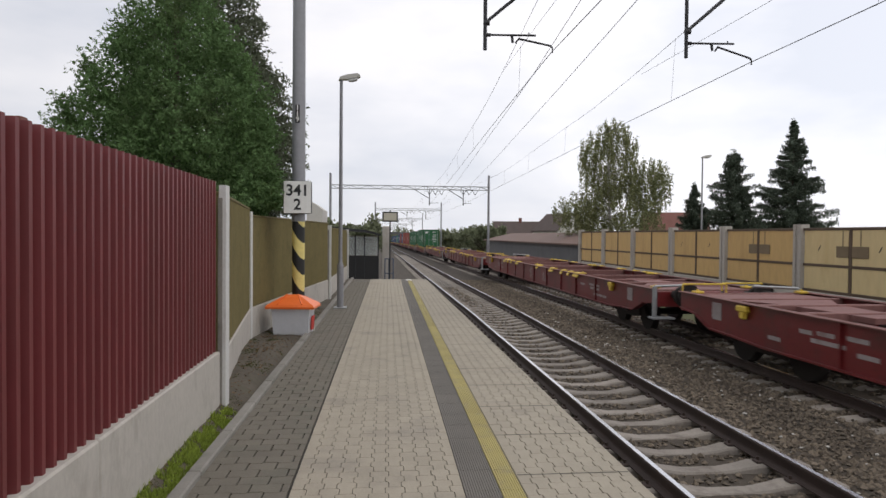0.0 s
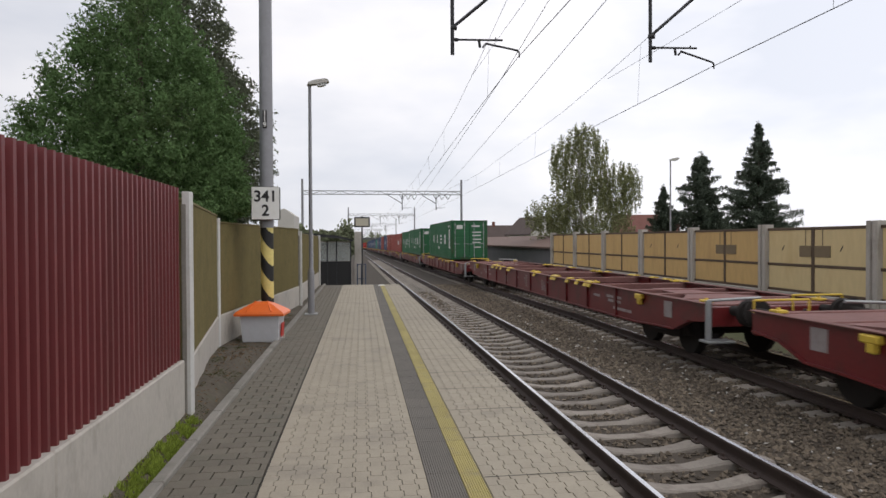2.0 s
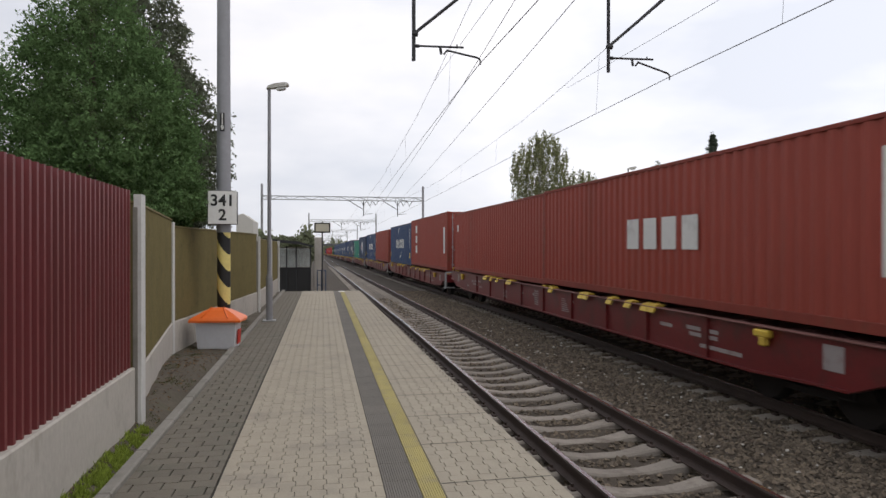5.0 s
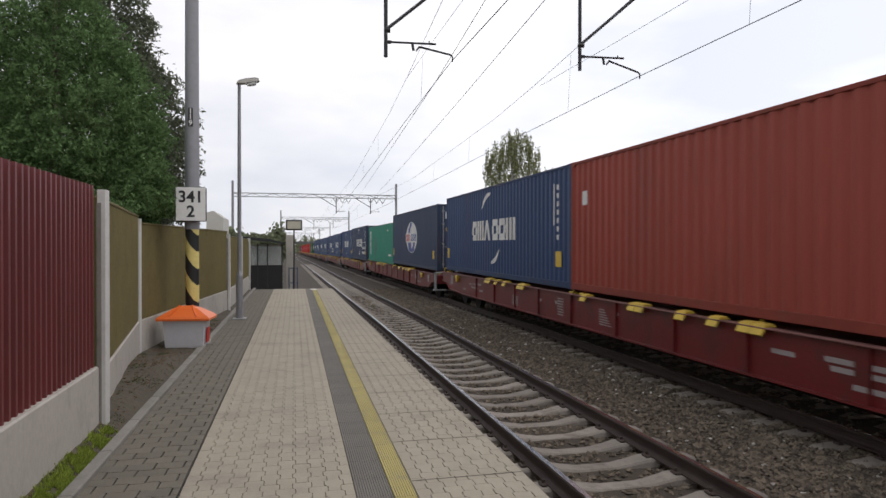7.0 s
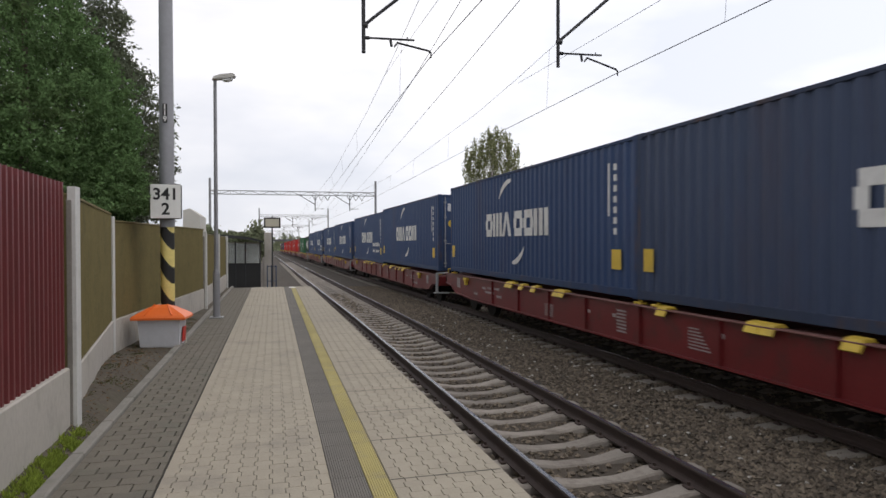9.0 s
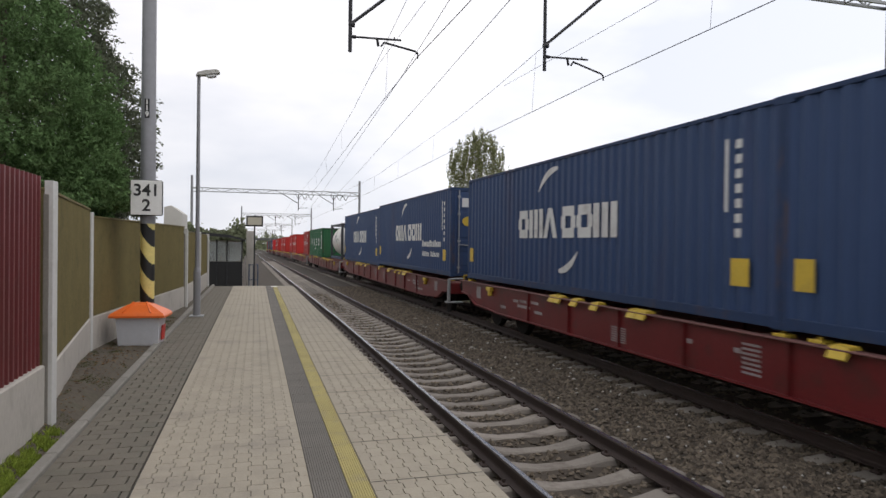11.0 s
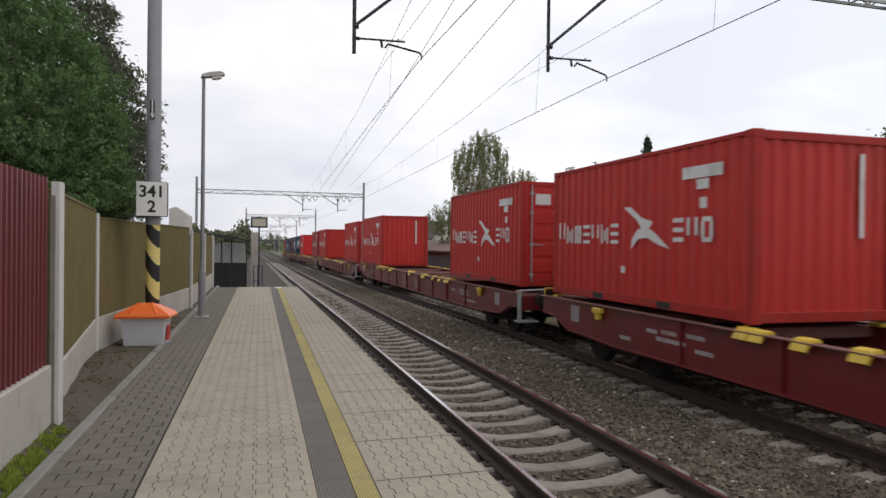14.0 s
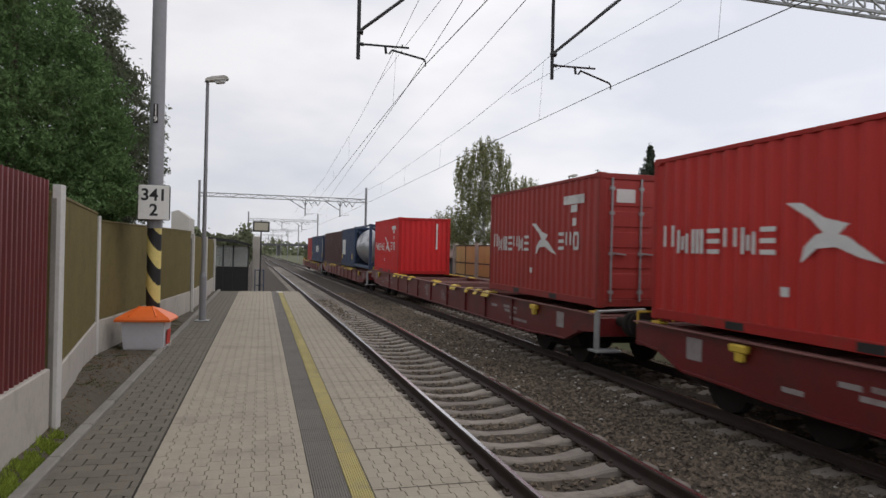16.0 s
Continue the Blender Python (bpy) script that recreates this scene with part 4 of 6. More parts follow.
house(27.0, 130, 6, 9, 2.2, 4.6, M_TILE, "house with a dark tiled gable roof", turn=80)
house(33.2, 122, 6, 9, 3.0, 6.0, M_TILE, "house with pale gable and dark roof", chimney=False, turn=15)
house(40.8, 90, 6, 8, 2.5, 5.2, M_TILERED, "house with a red-brown tiled roof", chimney=False, turn=70)
house(-15.3, 30.5, 8, 10, 3.0, 5.9, M_TILERED, "house with a brick chimney behind the fence")
solid("outbuilding", Geo().prism([(-0.48, 0), (0.48, 0), (0.48, 4.2), (-0.1, 4.62), (-0.48, 4.5)], "y", -2, 2), M_RENDER, "pale rendered outbuilding gable behind the platform fence", "outbuilding", at=pose(-4.05, 44, -0.9))
g = Geo()
g.box(-30, 60, 448, 458, 2.2, 3.6, 0.1)
for x in (-8, 16, 34):
    g.box(x - 1, x + 1, 450, 456, -6, 2.3)
solid("road_bridge", g, M_SHED, "pale concrete road bridge over the railway in the distance", "bridge")


# ---- trees ----
def leaves(points, size, seed, squash=1.0, droop=0.0, aspect=1.0, facing=None):
    """Two-faced small leaves or sprays at the given points."""
    rng = np.random.default_rng(seed)
    n = len(points)
    a = rng.normal(size=(n, 3))
    a[:, 2] = a[:, 2] * squash - droop
    a /= np.linalg.norm(a, axis=1, keepdims=True)
    b = np.cross(a, rng.normal(size=(n, 3)))
    b /= np.linalg.norm(b, axis=1, keepdims=True)
    if facing is not None:
        c = facing + rng.normal(0, 0.45, (n, 3))
        b = np.cross(c, a)
        b /= np.linalg.norm(b, axis=1, keepdims=True)
    c = np.cross(a, b)
    s = (size * (0.6 + 0.8 * rng.random(n)))[:, None]
    w = s * 0.42 / aspect
    p = points
    v = np.stack([p, p + a * s * 0.5 + b * w + c * w * 0.3, p + a * s, p + a * s * 0.5 - b * w + c * w * 0.3], 1).reshape(-1, 3)
    k = 4 * np.arange(n)[:, None]
    f = np.concatenate([k + np.array([[0, 1, 2]]), k + np.array([[0, 2, 3]])], 1).reshape(-1, 3)
    return v, f


def limbs(g, p, d, length, r, depth, rng, ends, spread=0.6, droop=0.0):
    """A limb that forks into thinner ones; the twigs' places are gathered in ends."""
    q = p + d * length
    g.rod(p, q, r, r * 0.65, n=6, caps=False)
    if depth == 0:
        ends += [p + (q - p) * t for t in (0.3, 0.6, 0.8, 1.0)]
        return
    for _ in range(3 if depth > 1 else 4):
        e = (d + Vector(rng.normal(0, spread, 3)) + Vector((0, 0, 0.15 - droop))).normalized()
        limbs(g, p + (q - p) * (0.55 + 0.45 * rng.random()), e, length * (0.6 + 0.25 * rng.random()), r * 0.55, depth - 1, rng, ends, spread, droop)


def thuja(x, y, h, slope, rmax, mat, seed, count, size, label, z0=0.2, lift=0.7):
    ob = thing("conifer", pose(x, y, 0), label, "tree", "conifers behind the fence")
    part("trunk", Geo().rod((0, 0, -0.6), (0, 0, h * 0.92), 0.18, 0.02, n=8), M_BARK, ob)
    rng = np.random.default_rng(seed)
    tufts, faces_out = [], []
    per = 34
    for i in range(int(count / per)):
        z = z0 + (h - z0) * (1 - math.sqrt(rng.random()) * 0.999)
        q = rng.random() * 6.283
        r = min(rmax, (h - z) * slope) * (0.93 + 0.26 * noise.noise((q * 1.6, z * 1.1, seed))) + 0.30 * noise.noise((q * 3.4, z * 2.2, seed + 3))
        r = max(0.05, r) * (0.72 + 0.28 * rng.random() ** 0.5) + (0.16 * rng.random() if i % 9 == 0 else 0.0)
        c = np.array([r * math.cos(q), r * math.sin(q), z])
        ax = np.array([math.cos(q), math.sin(q), lift + 0.3 * rng.normal()])
        ax /= np.linalg.norm(ax)
        ln, fat = 0.20 + 0.22 * rng.random(), 0.055 + 0.05 * rng.random()
        t = rng.random((per, 1))
        off = ax * t * ln + rng.normal(0, 1, (per, 3)) * fat * (1.15 - t)
        tufts.append(c + off)
        faces_out.append(off - ax * ln * 0.25 + 0.05 * ax + np.array([0, 0, 0.05]))
    for _ in range(1900):
        z, q = z0 + (h - z0) * (1 - math.sqrt(rng.random())) * 0.93, rng.random() * 6.283
        r = min(rmax, (h - z) * slope) * (0.55 + 0.2 * rng.random())
        tufts.append(np.array([[r * math.cos(q), r * math.sin(q), z]]) + rng.normal(0, 0.12, (14, 3)))
        faces_out.append(np.tile(np.array([[math.cos(q), math.sin(q), 0.3]]) * 0.1, (14, 1)))
    pts, out = np.concatenate(tufts), np.concatenate(faces_out)
    keep = (pts[:, 0] + x < -2.28) | ((pts[:, 2] > 2.2) & (pts[:, 0] + x < -1.75))
    pts, out = pts[keep], out[keep]
    out = out / (np.linalg.norm(out, axis=1, keepdims=True) + 1e-6) * 1.3
    v, f = leaves(pts, size, seed, squash=0.8, droop=-0.8 * lift, aspect=1.7, facing=out)
    part("crown", soup("crown", v, f, mat), None, ob)
    return ob


thuja(-3.72, 12.6, 6.8, 0.57, 1.78, M_THUJA, 11, 150000, 0.068, "tall dense bright green thuja behind the fence")
thuja(-3.95, 15.9, 9.2, 0.42, 1.95, M_THUJA2, 12, 90000, 0.085, "tall dull dark green conifer behind the fence", lift=-0.5)
thuja(-4.9, 14.6, 4.4, 0.55, 1.2, M_THUJA2, 13, 12000, 0.085, "dark green conifer behind the fence")


def spruce(x, y, h, r, seed, label, ground=-0.9, lean_top=True):
    ob = thing("spruce", pose(x, y, ground), label, "tree", "spruces behind the wall")
    g = Geo().rod((0, 0, 0), (0, 0, h), 0.2, 0.015, n=8)
    rng = np.random.default_rng(seed)
    pts, z = [], 0.8
    while z < h - 0.15:
        reach = r * (1 - z / h) ** (0.95 if lean_top else 0.7) + 0.06
        for _ in range(9):
            a, ln = rng.random() * 6.283, reach * (0.45 + 0.75 * rng.random())
            d = np.array([math.cos(a), math.sin(a), 0])
            tip = np.array([0, 0, z]) + d * ln + np.array([0, 0, 0.10 * ln + 0.12 * ln * rng.random()])
            g.rod((0, 0, z), tip, 0.03, 0.006, n=4, caps=False)
            m = int(60 + 130 * ln)
            t = rng.random((m, 1)) ** 0.7
            side = np.cross(d, (0, 0, 1.0))
            pts.append(np.array([0, 0, z]) + (tip - np.array([0, 0, z])) * t + side * rng.normal(0, 0.13, (m, 1)) * ln * 0.8 * (1.1 - t) + np.array([0, 0, -1]) * np.abs(rng.normal(0, 0.14, (m, 1))))
        z += 0.24 + 0.10 * rng.random()
    pts.append(np.array([0, 0, h - 0.5]) + np.stack([rng.normal(0, 0.05, 60), rng.normal(0, 0.05, 60), 0.6 * rng.random(60)], -1))
    part("trunk", g, M_BARK, ob)
    v, f = leaves(np.concatenate(pts), 0.15, seed, aspect=2.2, droop=0.3)
    part("crown", soup("crown", v, f, M_SPRUCE), None, ob)


spruce(29.0, 45, 11.0, 3.9, 21, "tall pointed dark spruce behind the acoustic wall")
spruce(24.9, 45.5, 8.9, 3.3, 22, "dark green pine-like spruce behind the acoustic wall", lean_top=False)
spruce(22.5, 46.5, 6.5, 2.4, 23, "small dark spruce behind the acoustic wall")


def broadleaf(x, y, h, crown_r, seed, mat, bark, label, size, per, droop=0.0, kindname="tree", ground=-0.9, trunk_h=None, spread=0.6, depth=4, r0=0.22):
    ob = thing(kindname, pose(x, y, ground), label, "tree", "trees beyond the line")
    rng = np.random.default_rng(seed)
    g, ends = Geo(), []
    th = trunk_h or h * 0.3
    g.rod((0, 0, -0.2), (0, 0, th), r0, r0 * 0.75, n=10)
    for i in range(7):
        a = 6.283 * i / 7 + rng.random()
        limbs(g, Vector((0, 0, th * (0.7 + 0.3 * rng.random()))), Vector((math.cos(a) * 0.75 * crown_r / h * 2, math.sin(a) * 0.75 * crown_r / h * 2, 1.0)).normalized(), (h - th) * 0.42, r0 * 0.5, depth - 1, rng, ends, spread, droop)
    part("trunk", g, bark, ob)
    e = np.array([tuple(p) for p in ends])
    e = e[(np.hypot(e[:, 0], e[:, 1]) < crown_r * 1.1) & (e[:, 2] < h)]
    pts = np.repeat(e, per, 0) + rng.normal(0, 0.22, (len(e) * per, 3))
    if droop:
        pts[:, 2] -= np.abs(rng.normal(0, 0.75, len(pts))) * droop
    v, f = leaves(pts, size, seed, droop=droop * 1.5, aspect=1.2)
    part("crown", soup("crown", v, f, mat), None, ob)


def birch(x, y, ground, lobes, seed, count):
    """A weeping birch: limbs that run up and out, with leafy strands hanging from them."""
    ob = thing("birch", pose(x, y, ground), "tall weeping birch with thin yellow-green leaves", "tree", "trees beyond the line")
    rng = np.random.default_rng(seed)
    g = Geo().rod((0, 0, -0.2), (-0.5, 0, 5.5), 0.15, 0.08, n=10)
    g.rod((-0.5, 0, 5.5), (-0.7, 0, 10.6), 0.08, 0.02, n=8)
    g.rod((0.15, 0, -0.2), (0.9, -0.2, 6.0), 0.13, 0.06, n=10)
    g.rod((0.9, -0.2, 6.0), (1.7, -0.2, 8.4), 0.06, 0.015, n=8)
    pts = []
    for cx, cz, rx, rz, share in lobes:
        for _ in range(int(count * share)):
            d = rng.normal(size=3)
            d = d / np.linalg.norm(d) * (0.35 + 0.65 * rng.random() ** 0.5)
            top = np.array([cx + d[0] * rx, d[1] * rx, cz + d[2] * rz])
            if rng.random() < 0.10:
                g.rod((-0.45 if cx < 1 else 0.9, 0, max(2.0, top[2] * 0.72)), top, 0.022, 0.006, n=4, caps=False)
            ln = 0.7 + 1.1 * rng.random()
            t = rng.random((32, 1))
            pts.append(top + np.array([[0, 0, -1.0]]) * t * ln + np.array([[math.sin(top[0] * 9), math.cos(top[1] * 9), 0]]) * t * 0.25 * 0.6 + rng.normal(0, 0.05, (32, 3)))
    part("trunk", g, M_BIRCHBARK, ob)
    v, f = leaves(np.concatenate(pts), 0.12, seed, droop=1.4, aspect=1.2)
    part("crown", soup("crown", v, f, M_BIRCH), None, ob)


birch(17.2, 48, -0.9, ((-0.55, 8.6, 2.3, 2.9, 0.40), (2.5, 7.0, 1.7, 1.8, 0.18), (-2.9, 4.9, 1.7, 1.1, 0.10), (0.2, 5.2, 3.3, 2.0, 0.26), (0.0, 3.2, 3.9, 1.5, 0.26)), 31, 1350)
broadleaf(33.6, 31, 9.6, 5.0, 32, M_LEAF, M_BARK, "broad airy dark tree behind the acoustic wall", 0.22, 11, kindname="broadleaf_tree", trunk_h=3.0, spread=0.55, r0=0.3)
rng = np.random.default_rng(77)
base = np.stack([rng.uniform(-260, 420, 9000), rng.uniform(480, 560, 9000), rng.random(9000) ** 1.3 * 9 - 6], -1)
base[:, 2] += 2.5 * np.sin(base[:, 0] * 0.05) + 1.5 * np.sin(base[:, 0] * 0.13)
v, f = leaves(base, 3.0, 78)
solid("far_woods", soup("far_woods", v, f, M_HEDGE), None, "distant belt of trees across the horizon", "woods", kind="stuff")
for i, (x, y, h, r) in enumerate(((17.5, 112, 6.3, 4.5), (21, 140, 6.5, 5), (16.5, 160, 5.6, 5), (20, 190, 6.4, 6), (23, 235, 7.5, 7), (26, 290, 8, 8), (-2.6, 62, 4.6, 2.3), (-8.5, 95, 5, 4), (-9, 140, 6, 5))):
    broadleaf(x, y, h, r, 40 + i, M_HEDGE, M_BARK, "rounded green bushy tree beside the line", 0.4, 8, kindname="bush", trunk_h=0.9, spread=0.75, depth=4, r0=0.16, ground=-0.9 + fall(y))


# ---- the freight train ----
SPEED, SLOWING, PITCH, GAP0, DECK = 28.0, 0.0013, 26.12, 92.75, 0.69
MOVERS = []      # every moving thing with its place along the train


def gap(k):
    return GAP0 + PITCH * k


def bogie_meshes():
    fr = Geo()
    for s in (-1, 1):
        fr.prism([(-1.35, 0.42), (-1.2, 0.62), (-0.5, 0.55), (-0.3, 0.38), (0.3, 0.38), (0.5, 0.55), (1.2, 0.62), (1.35, 0.42), (1.0, 0.36), (0.6, 0.3), (-0.6, 0.3), (-1.0, 0.36)], "x", s * 0.98 - 0.05, s * 0.98 + 0.05)
        for y in (-0.9, 0.9):
            fr.box(s * 0.98 - 0.09, s * 0.98 + 0.09, y - 0.15, y + 0.15, 0.36, 0.62, 0.03)
    fr.box(-1.0, 1.0, -0.25, 0.25, 0.5, 0.75, 0.03)
    wh = Geo()
    for s in (-0.7535, 0.7535):
        wh.rod((s - 0.065, 0, 0), (s + 0.065, 0, 0), 0.46, 0.46, n=28)
        wh.rod((s - 0.085 if s > 0 else s + 0.065, 0, 0), (s - 0.065 if s > 0 else s + 0.085, 0, 0), 0.49, 0.49, n=28)
    wh.rod((-1.05, 0, 0), (1.05, 0, 0), 0.08, n=12)
    return fr.mesh("bogie_frame", M_BOGIE), wh.mesh("wheelset", M_BOGIE)


def build_wagon():
    """An eighty-foot container flat: its origin on the rails, mid-length."""
    w = thing("container_wagon", pose(0, 0, 0), "oxide-red container flat wagon with yellow brackets on the track", "wagon", "wagons of the freight train")
    up = -RAIL_Z
    top, low = 0.62 + up, -0.07 + up
    sill = [(-12.35, top), (-12.35, top - 0.34), (-11.7, top - 0.40), (-11.1, top - 0.62), (-10.3, low + 0.05), (-9.3, low), (9.3, low), (10.3, low + 0.05), (11.1, top - 0.62), (11.7, top - 0.40), (12.35, top - 0.34), (12.35, top)]
    for s in (-1, 1):
        g = Geo()
        g.prism(sill, "x", s * 1.30 - 0.012, s * 1.30 + 0.012)
        g.box(s * 1.30 - 0.10, s * 1.30 + 0.05, -12.35, 12.35, top - 0.02, top, 0.004, 1)
        for (a, b), (c, d) in zip(sill[2:10], sill[3:11]):
            g.bar((s * 1.29, a, b), (s * 1.29, c, d), 0.14, 0.03)
        for y in (-8.2, -6.2, -4.4, -2.4, -0.3, 1.7, 3.5, 5.4, 7.4):
            g.box(s * 1.30 - 0.06, s * 1.30 + 0.045, y - 0.01, y + 0.01, low + 0.02, top - 0.02)
        part("side_sill", g, [M_WAGON, M_WAGONTOP], w, "fish-bellied red side sill")
    for y in (-12.2, -11.0, -9.8, -8.6, -6.55, -3.5, -0.4, 0.4, 3.5, 6.55, 8.6, 9.8, 11.0, 12.2):
        part("cross_beam", Geo().box(-1.28, 1.28, y - 0.09, y + 0.09, top - 0.2, top - 0.03, 0.01, 0), M_WAGONTOP, w, "scuffed cross beam")
    for s in (-1, 1):
        part("bolster_deck", Geo().prism([(-1.25, 12.3), (1.25, 12.3), (1.25, 11.3), (0.5, 10.0), (0.35, 8.0), (-0.35, 8.0), (-0.5, 10.0), (-1.25, 11.3)] if s > 0 else [(-1.25, -12.3), (1.25, -12.3), (1.25, -11.3), (0.5, -10.0), (0.35, -8.0), (-0.35, -8.0), (-0.5, -10.0), (-1.25, -11.3)], "z", top - 0.14, top - 0.05), M_WAGONTOP, w, "scuffed end deck")
        part("head_stock", Geo().box(-1.28, 1.28, s * 12.40 - 0.06, s * 12.40 + 0.06, top - 0.42, top - 0.06, 0.015), M_WAGON, w)
        for x in (-0.875, 0.875):
            g = Geo().rod((x, s * 12.45, 1.04), (x, s * 12.92, 1.04), 0.09, n=14)
            g.rod((x, s * 12.92, 1.04), (x, s * 12.99, 1.04), 0.24, 0.22, n=20)
            part("buffer", g, M_BOGIE, w, "greasy black buffer")
        g = Geo()
        g.rod((s * 1.33, s * 12.42, 0.52), (s * 1.33, s * 12.42, 1.22), 0.055, n=10)
        g.rod((s * 1.33, s * 12.42, 1.22), (s * 0.35, s * 12.46, 1.26), 0.028, n=8)
        g.box(min(s * 1.42, s * 0.9), max(s * 1.42, s * 0.9), s * 12.42 - 0.17, s * 12.42 + 0.17, 0.47, 0.51, 0.006)
        part("shunter_step", g, M_STEEL, w, "bare grey step and grab rail")
        g = Geo()
        for a, b in (((-1.22, 12.5, 1.02), (-1.22, 12.5, 1.30)), ((-1.22, 12.5, 1.30), (-0.25, 12.5, 1.30)), ((-0.25, 12.5, 1.30), (-0.25, 12.5, 1.02))):
            g.rod((s * a[0], s * a[1], a[2]), (s * b[0], s * b[1], b[2]), 0.02, n=8)
        part("end_handrail", g, M_BRACKET, w, "yellow end handrail")
        part("coupler", Geo().rod((0, s * 12.4, 0.98), (0, s * 13.04, 0.95), 0.06, n=8), M_BOGIE, w)
        g = Geo()
        pts = [(-0.35, 12.45, 1.15), (-0.4, 12.7, 0.85), (-0.38, 12.9, 0.78), (-0.3, 13.04, 0.76)]
        for a, b in zip(pts, pts[1:]):
            g.rod((a[0], s * a[1], a[2]), (b[0], s * b[1], b[2]), 0.025, n=8)
        part("brake_hose", g, M_BLACK, w)
        part("signal_plate", Geo().box(-1.322, -1.314, s * 10.85 - 0.17, s * 10.85 + 0.17, top - 0.42, top - 0.10), M_PLATE, w, "pale square plate")
    fold = [(-6.33, 2), (-5.50, 1), (-4.65, 1), (-3.24, 2), (-1.03, 1), (2.88, 2), (4.28, 1), (5.08, 1), (5.93, 2), (-9.6, 0), (9.85, 0)]
    for y, n in fold:
        for s in (-1, 1):
            g = Geo()
            if n:
                for q in ([-0.135, 0.135] if n == 2 else [0.0]):
                    g.prism([(s * 1.19, top + 0.002), (s * 1.24, top + 0.045), (s * 1.37, top + 0.030), (s * 1.44, top - 0.10), (s * 1.42, top - 0.115), (s * 1.345, top - 0.005)], "y", y + q - 0.125, y + q + 0.125)
            else:
                g.box(s * 1.37 - 0.055, s * 1.37 + 0.055, y - 0.16, y + 0.16, top - 0.16, top - 0.05, 0.02)
                g.box(s * 1.37 - 0.05, s * 1.37 + 0.05, y - 0.09, y + 0.05, top - 0.28, top - 0.14, 0.02)
            part("load_bracket", g, M_BRACKET, w, "yellow folding load bracket")
    for y, s in [(y, s) for y in (-0.55, 0.0, 6.25, -6.25, 12.0, -12.0) for s in (-1, 1)]:
        g = Geo()
        for _ in (0,):
            g.box(s * 1.13 - 0.09, s * 1.13 + 0.09, y - 0.11, y + 0.11, top - 0.02, top + 0.03, 0.01)
            g.rod((s * 1.13, y, top), (s * 1.13, y, top + 0.06), 0.04, 0.03, n=8)
        part("twist_lock", g, M_BRACKET, w, "worn yellow corner spigot")
    g = Geo()
    for y, z, ln in ((-8.3, 0.44, 0.30), (-7.75, 0.44, 0.42), (-8.3, 0.34, 0.26), (-7.8, 0.34, 0.34), (-8.5, 0.18, 1.1), (-6.85, 0.40, 0.42), (-2.4, 0.44, 0.13), (9.0, 0.20, 0.34), (8.2, 0.42, 0.30), (7.75, 0.44, 0.38), (7.1, 0.46, 0.42), (7.7, 0.32, 0.75), (6.9, 0.26, 0.4), (1.6, 0.40, 0.12), (0.6, 0.42, 0.14)):
        g.box(-1.3165, -1.313, y - ln / 2, y + ln / 2, low + z - 0.032, low + z + 0.032)
    for i in range(7):
        g.box(-1.3165, -1.313, 0.35 - 0.17, 0.35 + 0.17, low + 0.14 + 0.062 * i, low + 0.17 + 0.062 * i)
        g.box(-1.3165, -1.313, -1.75 - 0.42 + 0.05 * i, -1.75 + 0.12, low + 0.16 + 0.05 * i, low + 0.18 + 0.05 * i)
        g.box(-1.3165, -1.313, 3.55 - 0.24, 3.55 + 0.24, low + 0.10 + 0.04 * i, low + 0.12 + 0.04 * i)
    for i in range(0, len(g.v), 8):
        one = Geo()
        one.add(g.v[i:i + 8], [(0, 2, 3, 1), (4, 5, 7, 6), (0, 1, 5, 4), (2, 6, 7, 3), (0, 4, 6, 2), (1, 3, 7, 5)])
        part("inscription_bar", one, M_PLATE, w, "faded white inscription")
    fr, wh = bogie_meshes()
    for s in (-1, 1):
        bo = part("bogie_frame", fr, None, w, "grimy dark bogie", at=pose(0, s * 9.85, 0))
        for q in (-0.9, 0.9):
            part("wheelset", wh, None, bo, "dark steel wheelset", at=pose(0, q, 0.46))
    part("brake_rigging", Geo().rod((-0.6, -8.0, 0.62), (-0.6, 8.0, 0.62), 0.05, n=8).box(-0.5, 0.5, -2.2, -1.2, 0.5, 0.9, 0.03), M_BOGIE, w)
    return w


def corrugated(g, at, a0, a1, z0, z1, axis, out, pitch=0.278, depth=0.036, mat=0):
    """A trapezoid-ribbed wall between a0 and a1, facing out along an axis."""
    k = max(1, round((a1 - a0) / pitch))
    p = (a1 - a0) / k
    line = []
    for i in range(k):
        s = a0 + i * p
        line += [(s, 0), (s + 0.26 * p, 0), (s + 0.5 * p, depth), (s + 0.76 * p, depth)]
    line.append((a1, 0))
    put = (lambda s, d, z: (at - out * d, s, z)) if axis == "x" else (lambda s, d, z: (s, at - out * d, z))
    n = len(line)
    g.add([put(s, d, z0) for s, d in line] + [put(s, d, z1) for s, d in line], [(i, i + 1, n + i + 1, n + i) for i in range(n - 1)], mat)


def container_paint(name, c, rust=0.5):
    return paint(name, c, 0.55, 0.0, grain=9, vary=0.13, bump=0.04, stain=(c[0] * 0.35 + 0.06, c[1] * 0.35 + 0.03, c[2] * 0.35 + 0.02), stain_amount=rust, stretch=(1, 1, 0.22), spec=0.35)


